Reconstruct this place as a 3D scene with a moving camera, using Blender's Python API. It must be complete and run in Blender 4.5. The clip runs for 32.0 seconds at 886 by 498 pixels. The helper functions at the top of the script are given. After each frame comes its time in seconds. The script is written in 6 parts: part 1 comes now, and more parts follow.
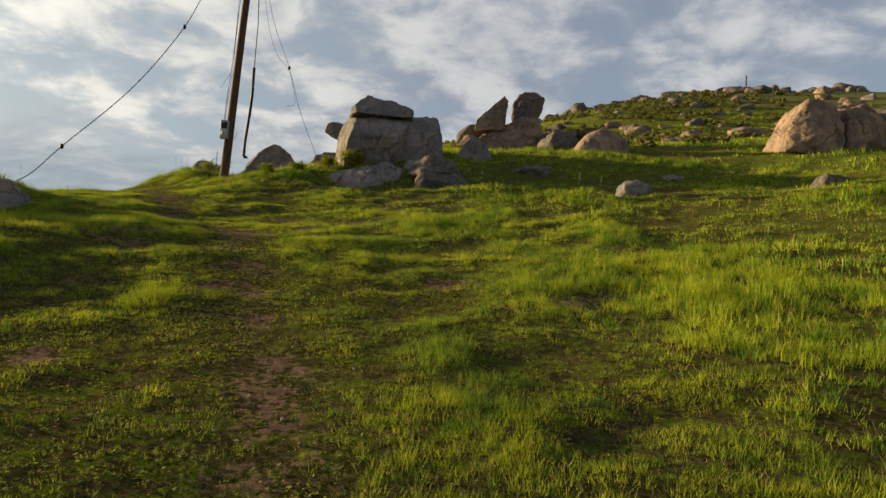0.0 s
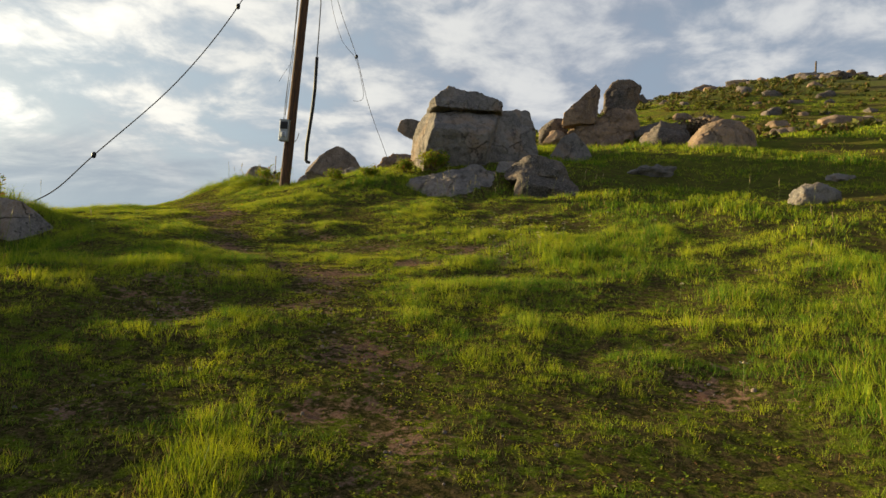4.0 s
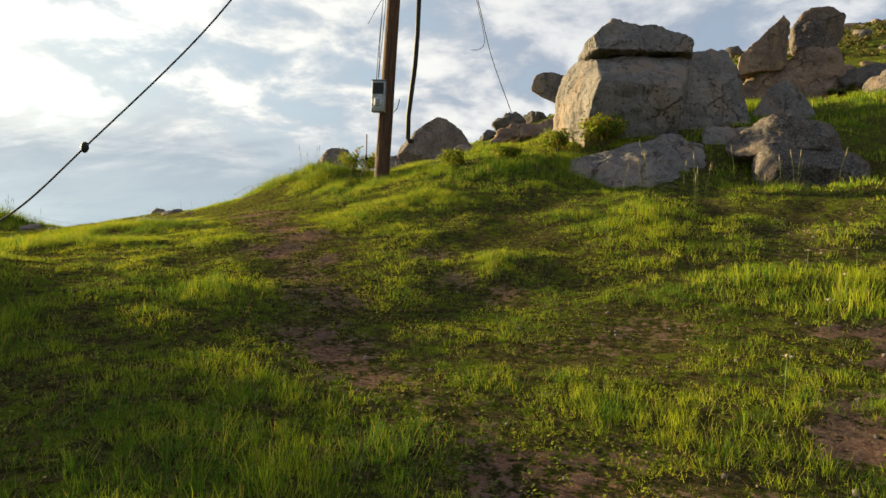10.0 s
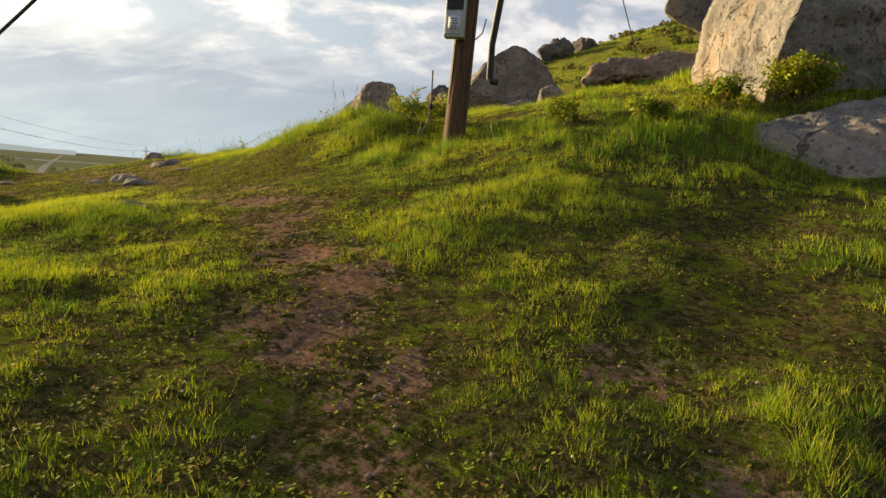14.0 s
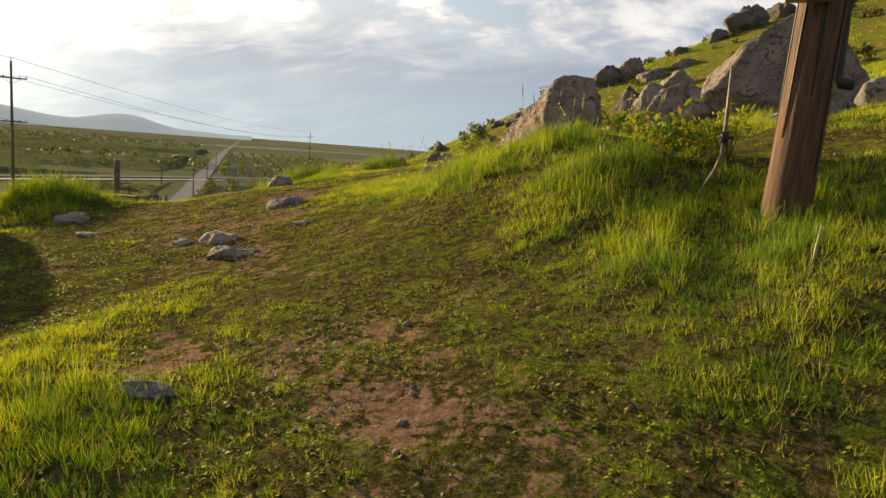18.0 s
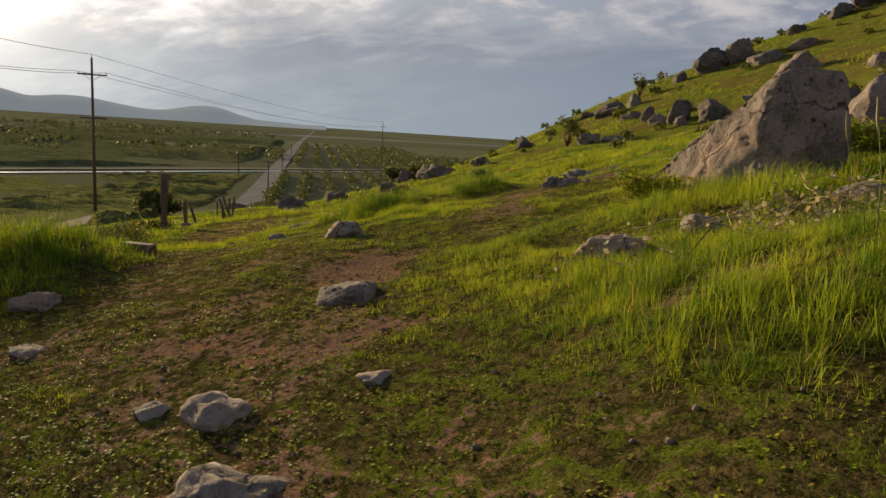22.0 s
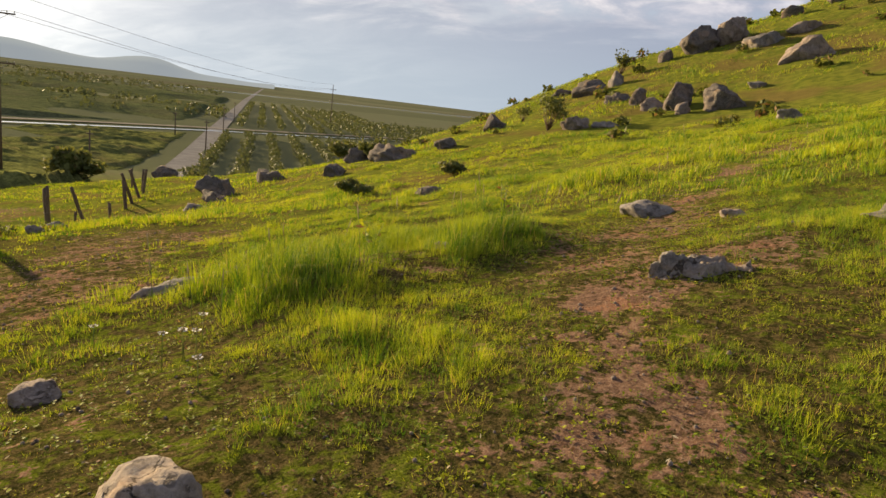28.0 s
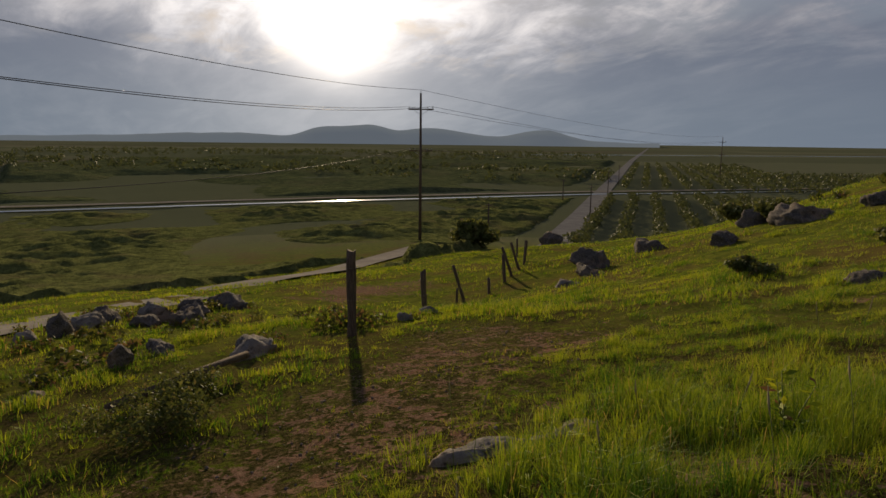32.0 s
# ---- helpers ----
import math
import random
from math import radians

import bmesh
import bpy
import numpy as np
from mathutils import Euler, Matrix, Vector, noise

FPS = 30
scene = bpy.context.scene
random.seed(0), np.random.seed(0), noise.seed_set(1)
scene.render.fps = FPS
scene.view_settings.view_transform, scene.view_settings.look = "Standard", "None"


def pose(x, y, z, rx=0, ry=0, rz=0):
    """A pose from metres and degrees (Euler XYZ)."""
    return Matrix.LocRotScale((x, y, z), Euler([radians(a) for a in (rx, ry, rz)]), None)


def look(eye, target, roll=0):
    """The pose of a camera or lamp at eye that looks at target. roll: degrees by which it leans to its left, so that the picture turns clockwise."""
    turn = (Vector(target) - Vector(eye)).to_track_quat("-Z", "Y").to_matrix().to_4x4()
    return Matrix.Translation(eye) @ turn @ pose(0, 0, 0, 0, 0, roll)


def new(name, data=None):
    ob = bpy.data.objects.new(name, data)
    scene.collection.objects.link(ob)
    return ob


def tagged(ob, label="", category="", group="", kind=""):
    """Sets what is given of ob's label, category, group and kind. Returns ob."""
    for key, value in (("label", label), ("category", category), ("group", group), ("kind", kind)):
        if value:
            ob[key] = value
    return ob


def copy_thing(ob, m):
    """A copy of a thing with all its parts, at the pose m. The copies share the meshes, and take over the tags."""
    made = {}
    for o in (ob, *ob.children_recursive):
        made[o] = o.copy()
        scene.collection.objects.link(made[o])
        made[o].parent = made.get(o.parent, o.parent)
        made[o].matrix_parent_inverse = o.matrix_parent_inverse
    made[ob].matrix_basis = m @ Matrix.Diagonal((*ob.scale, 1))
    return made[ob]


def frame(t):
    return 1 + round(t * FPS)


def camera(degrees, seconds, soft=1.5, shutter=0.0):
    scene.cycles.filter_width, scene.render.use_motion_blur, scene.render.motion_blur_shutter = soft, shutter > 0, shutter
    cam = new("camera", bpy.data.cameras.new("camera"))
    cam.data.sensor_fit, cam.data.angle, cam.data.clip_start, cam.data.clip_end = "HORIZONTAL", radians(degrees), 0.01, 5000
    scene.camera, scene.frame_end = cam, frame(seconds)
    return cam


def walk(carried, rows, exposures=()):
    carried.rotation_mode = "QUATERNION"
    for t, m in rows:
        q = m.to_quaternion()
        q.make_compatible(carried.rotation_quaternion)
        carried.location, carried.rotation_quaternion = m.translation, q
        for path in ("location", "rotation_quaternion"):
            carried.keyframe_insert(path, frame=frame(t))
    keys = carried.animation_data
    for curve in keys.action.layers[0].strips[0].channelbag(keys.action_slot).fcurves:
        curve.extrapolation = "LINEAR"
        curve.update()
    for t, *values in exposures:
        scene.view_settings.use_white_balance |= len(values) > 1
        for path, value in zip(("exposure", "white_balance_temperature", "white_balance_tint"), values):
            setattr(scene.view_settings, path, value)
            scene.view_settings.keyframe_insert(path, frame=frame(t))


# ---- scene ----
cam = camera(67.1, 32.0, soft=1.5)
PATH = [
    (0, (-0.008, -0.22, 1.621), (-0.016, 1.775, 1.754), 4.6),
    (0.5, (-0.204, 0.272, 1.694), (-0.388, 2.258, 1.836), 2.7),
    (1, (-0.459, 0.673, 1.735), (-0.703, 2.656, 1.826), 1.6),
    (1.5, (-0.739, 1.001, 1.765), (-0.967, 2.986, 1.858), 2.4),
    (2, (-0.954, 1.439, 1.83), (-1.261, 3.415, 1.79), 4.5),
    (2.5, (-1.2, 1.63, 1.877), (-1.513, 3.604, 1.95), 2.7),
    (3, (-1.309, 2.11, 2.032), (-1.537, 4.09, 2.193), 2.4),
    (3.5, (-1.381, 2.757, 2.224), (-1.508, 4.747, 2.38), 1.2),
    (4, (-1.578, 3.195, 2.305), (-1.716, 5.187, 2.422), 4.1),
    (4.5, (-1.795, 3.722, 2.375), (-2.107, 5.693, 2.504), 4.4),
    (6.5, (-2.766, 5.81, 2.69), (-3.097, 7.782, 2.749), 3.1),
    (7, (-2.946, 6.151, 2.791), (-3.218, 8.131, 2.865), 3.4),
    (7.5, (-3.158, 6.601, 2.914), (-3.44, 8.577, 3.034), 1.6),
    (8, (-3.387, 7.079, 3.0), (-3.639, 9.06, 3.107), 2.8),
    (8.5, (-3.603, 7.452, 3.074), (-3.895, 9.429, 3.157), 2.9),
    (9, (-3.752, 7.952, 3.156), (-4.084, 9.924, 3.206), -0.2),
    (9.5, (-3.932, 8.353, 3.275), (-4.136, 10.343, 3.262), 2.8),
    (10, (-4.041, 8.743, 3.346), (-4.36, 10.717, 3.367), 2.5),
    (10.5, (-4.245, 9.205, 3.436), (-4.531, 11.184, 3.434), 2.0),
    (11, (-4.475, 9.585, 3.575), (-4.635, 11.578, 3.553), 4.6),
    (11.5, (-4.653, 10.028, 3.682), (-4.807, 12.021, 3.707), 2.1),
    (12, (-4.848, 10.475, 3.748), (-5.071, 12.462, 3.773), 1.7),
    (12.5, (-5.026, 10.936, 3.883), (-5.242, 12.924, 3.836), 3.3),
    (13, (-5.194, 11.461, 3.98), (-5.513, 13.435, 3.939), 3.2),
    (13.5, (-5.435, 11.905, 4.058), (-5.799, 13.864, 3.879), 4.5),
    (15.5, (-6.074, 14.034, 4.583), (-6.529, 15.969, 4.361), 3.0),
    (16, (-6.349, 14.487, 4.62), (-6.895, 16.394, 4.366), 3.0),
    (16.5, (-6.615, 14.901, 4.74), (-7.21, 16.791, 4.471), 4.7),
    (17, (-6.892, 15.373, 4.809), (-7.613, 17.218, 4.534), 3.0),
    (17.5, (-7.193, 15.769, 4.863), (-7.951, 17.598, 4.582), 5.9),
    (18, (-7.466, 16.123, 4.923), (-8.256, 17.937, 4.633), 4.3),
    (18.5, (-7.785, 16.572, 5.012), (-8.623, 18.367, 4.738), 2.0),
    (19, (-8.04, 16.937, 5.059), (-8.874, 18.726, 4.739), 2.7),
    (19.5, (-8.258, 17.321, 5.186), (-9.16, 19.096, 5.004), 2.1),
    (20, (-8.521, 17.717, 5.22), (-9.444, 19.473, 4.967), 2.3),
    (20.5, (-8.814, 18.11, 5.295), (-9.726, 19.863, 4.986), 4.4),
    (21, (-9.097, 18.495, 5.331), (-10.077, 20.214, 5.046), 3.3),
    (21.5, (-9.398, 18.851, 5.341), (-10.428, 20.538, 5.035), 0.5),
    (22, (-9.73, 19.204, 5.387), (-10.703, 20.918, 5.047), 3.7),
    (22.5, (-10.053, 19.568, 5.389), (-11.043, 21.254, 4.967), 4.3),
    (23, (-10.379, 19.855, 5.373), (-11.354, 21.549, 4.951), 4.1),
    (23.5, (-10.691, 20.155, 5.418), (-11.659, 21.862, 5.032), 5.1),
    (24, (-11.019, 20.551, 5.425), (-12.109, 22.166, 4.976), 5.0),
    (24.5, (-11.337, 20.973, 5.391), (-12.324, 22.657, 4.955), 6.5),
    (25, (-11.589, 21.379, 5.46), (-12.568, 23.063, 5.003), 5.0),
    (25.5, (-11.785, 21.771, 5.502), (-12.731, 23.481, 5.073), 4.8),
    (27.5, (-12.71, 23.499, 5.616), (-13.423, 25.316, 5.18), 8.7),
    (28, (-12.897, 23.913, 5.677), (-13.714, 25.69, 5.259), 6.9),
    (28.5, (-13.107, 24.212, 5.733), (-14.06, 25.944, 5.433), 5.3),
    (29, (-13.322, 24.493, 5.77), (-14.22, 26.277, 5.665), 0.7),
    (29.5, (-13.468, 24.849, 5.802), (-14.274, 26.678, 5.719), 2.1),
    (30, (-13.632, 25.215, 5.802), (-14.389, 27.055, 5.597), 4.0),
    (30.5, (-13.842, 25.479, 5.763), (-14.615, 27.295, 5.439), 3.8),
    (31, (-14.015, 25.675, 5.823), (-14.969, 27.4, 5.483), 3.6),
    (31.5, (-14.127, 25.833, 5.805), (-15.373, 27.364, 5.48), 2.3),
    (32, (-14.326, 25.969, 5.815), (-15.994, 27.025, 5.495), 0.7),
]
EXPOSURES = [(0, 1.06, 7000, 4), (2, 1.22, 7000, 5), (3, 1.07, 7000, 4), (4, 1.27, 7000, 4), (6, 1.37, 7000, 4), (8, 1.12, 6900, 4), (9, 1.22, 6900, 4), (10, 1.52, 7000, 4), (11, 1.32, 7100, 4), (13, 1.57, 7200, 6), (16, 1.54, 7300, 8), (19, 1.39, 7200, 9), (20, 0.49, 6900, 8), (21, 1.39, 7100, 11), (22, 0.74, 6900, 12), (23, 1.44, 6800, 12), (24, 1.29, 6700, 14), (25.5, 1.69, 6700, 14), (28, 1.49, 7100, 13), (29.3, 0.39, 6700, 11), (30, 0.49, 6700, 11), (31, 1.28, 6900, 12), (31.5, 0.83, 6800, 12), (32, -0.07, 6400, 15)]
walk(cam, [(t, look(eye, target, roll)) for t, eye, target, roll in PATH], EXPOSURES)

# ---------------------------------------------------------------- sky and sun
SUN_AZ, SUN_EL = 66.5, 10.0        # degrees to the left of +y, degrees above the horizon
SUN_DIR = Vector((-math.sin(radians(SUN_AZ)) * math.cos(radians(SUN_EL)), math.cos(radians(SUN_AZ)) * math.cos(radians(SUN_EL)), math.sin(radians(SUN_EL))))

sun_data = bpy.data.lights.new("sun", "SUN")
sun_data.energy, sun_data.angle, sun_data.color = 5.0, radians(0.8), (1.0, 0.79, 0.46)
sun = new("sun", sun_data)
sun.matrix_world = look(SUN_DIR * 100, (0, 0, 0))


class Net:
    """Short calls for building a node tree."""

    def __init__(self, tree):
        self.tree = tree
        tree.nodes.clear()

    def add(self, kind, **values):
        node = self.tree.nodes.new(kind)
        for key, value in values.items():
            if key in node.inputs:
                self.put(node.inputs[key], value)
        return node

    def put(self, socket, value):
        if isinstance(value, bpy.types.NodeSocket):
            self.tree.links.new(value, socket)
        elif isinstance(value, tuple) and len(value) == 3 and socket.type == "RGBA":
            socket.default_value = (*value, 1)
        else:
            socket.default_value = value

    def math(self, op, a, b=0.0, c=0.0, clamp=False):
        node = self.tree.nodes.new("ShaderNodeMath")
        node.operation, node.use_clamp = op, clamp
        for i, v in enumerate((a, b, c)):
            self.put(node.inputs[i], v)
        return node.outputs[0]

    def vmath(self, op, a, b=(0, 0, 0)):
        node = self.tree.nodes.new("ShaderNodeVectorMath")
        node.operation = op
        self.put(node.inputs[0], a)
        self.put(node.inputs[1], b)
        return node.outputs["Value"] if op in ("DOT_PRODUCT", "LENGTH") else node.outputs["Vector"]

    def mix(self, fac, a, b, blend="MIX"):
        node = self.tree.nodes.new("ShaderNodeMix")
        node.data_type, node.blend_type = "RGBA", blend
        self.put(node.inputs[0], fac)
        self.put(node.inputs[6], a)
        self.put(node.inputs[7], b)
        return node.outputs[2]

    def noise(self, vector, scale, detail=4.0, rough=0.55, distort=0.0):
        node = self.add("ShaderNodeTexNoise", Scale=scale, Detail=detail, Roughness=rough, Distortion=distort)
        if vector is not None:
            self.put(node.inputs["Vector"], vector)
        return node.outputs["Fac"]

    def span(self, value, lo, hi, a=0.0, b=1.0):
        node = self.tree.nodes.new("ShaderNodeMapRange")
        node.interpolation_type = "SMOOTHSTEP"
        for i, v in enumerate((value, lo, hi, a, b)):
            self.put(node.inputs[i], v)
        return node.outputs[0]

    def xyz(self, vector):
        node = self.tree.nodes.new("ShaderNodeSeparateXYZ")
        self.put(node.inputs[0], vector)
        return node.outputs

    def vec(self, x, y, z):
        node = self.tree.nodes.new("ShaderNodeCombineXYZ")
        for i, v in enumerate((x, y, z)):
            self.put(node.inputs[i], v)
        return node.outputs[0]


def make_sky():
    world = bpy.data.worlds.new("sky")
    scene.world = world
    world.use_nodes = True
    n = Net(world.node_tree)
    sky = n.tree.nodes.new("ShaderNodeTexSky")
    sky.sky_type, sky.sun_disc = "NISHITA", False
    sky.sun_elevation, sky.sun_rotation = radians(SUN_EL), radians(-SUN_AZ)
    sky.air_density, sky.dust_density, sky.ozone_density = 1.0, 1.5, 1.5
    way = n.tree.nodes.new("ShaderNodeTexCoord").outputs["Generated"]
    x, y, z = n.xyz(way)
    up = n.math("MAXIMUM", z, 0.0)
    flat = n.math("ADD", up, 0.26)
    plane = n.vec(n.math("DIVIDE", x, flat), n.math("DIVIDE", y, flat), 0.0)
    toward = n.math("MAXIMUM", n.vmath("DOT_PRODUCT", way, tuple(SUN_DIR)), 0.0)
    near = n.math("POWER", toward, 7.0)
    close = n.math("POWER", toward, 45.0)
    core = n.math("POWER", toward, 500.0)
    big = n.noise(plane, 0.9, 3.0, 0.5, 0.3)
    puffs = n.noise(plane, 4.6, 7.0, 0.58, 0.25)
    ripple = n.noise(n.vec(n.math("DIVIDE", x, flat), n.math("MULTIPLY", n.math("DIVIDE", y, flat), 1.9), 3.0), 2.2, 6.0, 0.6, 0.4)
    body = n.math("ADD", n.math("MULTIPLY", big, 0.45), n.math("MULTIPLY", puffs, 0.55))
    cover = n.span(body, 0.36, 0.54)
    # a grey bank of cloud lies along the horizon
    bank = n.span(n.math("ADD", z, n.math("MULTIPLY", n.math("SUBTRACT", ripple, 0.5), 0.14)), 0.20, 0.10)
    cover = n.math("MAXIMUM", cover, bank, clamp=True)
    shade = n.span(puffs, 0.36, 0.66)
    grey = n.mix(shade, (3.3, 3.7, 4.6), (7.4, 7.3, 7.4))
    lowgrey = n.mix(n.span(z, 0.0, 0.16), (3.3, 4.1, 4.9), (2.9, 3.4, 4.3))
    cloud = n.mix(bank, grey, lowgrey)
    lit = n.mix(n.span(ripple, 0.35, 0.7), (3.6, 3.4, 3.0), (9.5, 9.0, 8.0))
    away = n.math("SUBTRACT", 1.0, n.math("MULTIPLY", bank, 0.75))
    cloud = n.mix(n.math("MULTIPLY", near, away), cloud, lit, "ADD")
    cloud = n.mix(n.math("MULTIPLY", close, n.math("ADD", 0.25, n.math("MULTIPLY", away, 0.75))), cloud, (16.0, 15.0, 13.0), "ADD")
    cloud = n.mix(core, cloud, (60.0, 54.0, 44.0), "ADD")
    blue = n.mix(n.span(z, 0.3, 0.75), n.mix(0.35, (4.3, 5.1, 6.3), sky.outputs[0]), sky.outputs[0])
    cloud = n.mix(n.span(z, 0.38, 0.72), cloud, n.mix(1.0, cloud, (0.52, 0.56, 0.66), "MULTIPLY"))
    colour = n.mix(cover, blue, cloud)
    # the cloud thins out towards the sun and is heavier opposite it
    colour = n.mix(n.span(n.vmath("DOT_PRODUCT", way, tuple(SUN_DIR)), 0.25, 0.95), n.mix(1.0, colour, (0.76, 0.79, 0.87), "MULTIPLY"), colour)
    back = n.add("ShaderNodeBackground", Color=colour, Strength=0.051)
    out = n.tree.nodes.new("ShaderNodeOutputWorld")
    n.tree.links.new(back.outputs[0], out.inputs[0])


make_sky()


# ---------------------------------------------------------------- materials
def material(name):
    m = bpy.data.materials.new(name)
    m.use_nodes = True
    return m, Net(m.node_tree)


def finish(n, colour, rough=0.8, bump=None, strength=0.3, distance=0.02, metal=0.0, spec=0.3, extra=None):
    shader = n.add("ShaderNodeBsdfPrincipled", Roughness=rough, Metallic=metal)
    n.put(shader.inputs["Base Color"], colour)
    n.put(shader.inputs["Specular IOR Level"], spec)
    if bump is not None:
        b = n.add("ShaderNodeBump", Strength=strength, Distance=distance, Height=bump)
        n.put(shader.inputs["Normal"], b.outputs[0])
    out = n.tree.nodes.new("ShaderNodeOutputMaterial")
    n.tree.links.new((extra or shader).outputs[0], out.inputs[0])
    return shader


def spot(n):
    return n.tree.nodes.new("ShaderNodeNewGeometry").outputs["Position"]


def rock_material(name, pale, dark, stain):
    m, n = material(name)
    p = spot(n)
    info = n.tree.nodes.new("ShaderNodeObjectInfo").outputs["Random"]
    p2 = n.vmath("ADD", p, n.vec(n.math("MULTIPLY", info, 37.0), 0.0, 0.0))
    broad = n.noise(p2, 0.8, 5.0, 0.6, 1.2)
    mid = n.noise(p2, 3.6, 8.0, 0.66, 0.6)
    grain = n.noise(p2, 34.0, 5.0, 0.72)
    streak = n.noise(n.vmath("MULTIPLY", p2, (3.2, 3.2, 0.7)), 1.0, 6.0, 0.65, 0.5)
    crust = n.noise(p2, 9.0, 6.0, 0.7, 0.8)
    c = n.mix(n.span(n.math("ADD", n.math("MULTIPLY", broad, 0.5), n.math("MULTIPLY", mid, 0.5)), 0.40, 0.60), dark, pale)
    c = n.mix(n.math("MULTIPLY", n.span(broad, 0.50, 0.66), 0.75), c, stain)
    c = n.mix(n.math("MULTIPLY", n.span(streak, 0.52, 0.68), 0.65), c, (0.040, 0.038, 0.036))
    c = n.mix(n.math("MULTIPLY", n.span(crust, 0.58, 0.68), 0.55), c, (0.30, 0.285, 0.25))
    c = n.mix(n.math("MULTIPLY", n.span(crust, 0.42, 0.34), 0.6), c, (0.055, 0.050, 0.045))
    c = n.mix(n.math("MULTIPLY", n.span(grain, 0.42, 0.66), 0.45), c, (0.33, 0.29, 0.26))
    cells = n.add("ShaderNodeTexVoronoi", Scale=0.85, Vector=n.vmath("ADD", p2, n.vec(n.math("MULTIPLY", mid, 0.9), n.math("MULTIPLY", broad, 0.9), n.math("MULTIPLY", mid, 0.5))))
    cells.feature = "DISTANCE_TO_EDGE"
    split = n.math("MULTIPLY", n.span(cells.outputs["Distance"], 0.013, 0.002), n.span(broad, 0.42, 0.56))
    c = n.mix(n.math("MULTIPLY", split, 0.5), c, (0.035, 0.030, 0.027))
    pits = n.add("ShaderNodeTexVoronoi", Scale=11.0, Vector=p2)
    pit = n.math("MULTIPLY", n.span(pits.outputs["Distance"], 0.30, 0.12), n.span(crust, 0.46, 0.60))
    c = n.mix(n.math("MULTIPLY", pit, 0.35), c, (0.06, 0.048, 0.04))
    height = n.math("ADD", n.math("MULTIPLY", mid, 1.0), n.math("ADD", n.math("MULTIPLY", crust, 0.35), n.math("MULTIPLY", grain, 0.12)))
    height = n.math("SUBTRACT", height, n.math("ADD", n.math("MULTIPLY", split, 1.0), n.math("MULTIPLY", pit, 0.8)))
    finish(n, c, 0.95, height, 1.0, 0.045, spec=0.05)
    return m


ROCK = rock_material("granite_grey", (0.235, 0.21, 0.19), (0.125, 0.117, 0.112), (0.24, 0.165, 0.11))
ROCK_TAN = rock_material("granite_tan", (0.29, 0.195, 0.125), (0.15, 0.10, 0.07), (0.33, 0.205, 0.11))
ROCK_DARK = rock_material("granite_dark", (0.13, 0.105, 0.09), (0.05, 0.047, 0.045), (0.16, 0.105, 0.065))
ROCK_PALE = rock_material("granite_pale", (0.31, 0.265, 0.225), (0.15, 0.125, 0.105), (0.27, 0.19, 0.135))
ROCK_PINK = rock_material("granite_pink", (0.255, 0.205, 0.175), (0.13, 0.105, 0.09), (0.235, 0.165, 0.12))


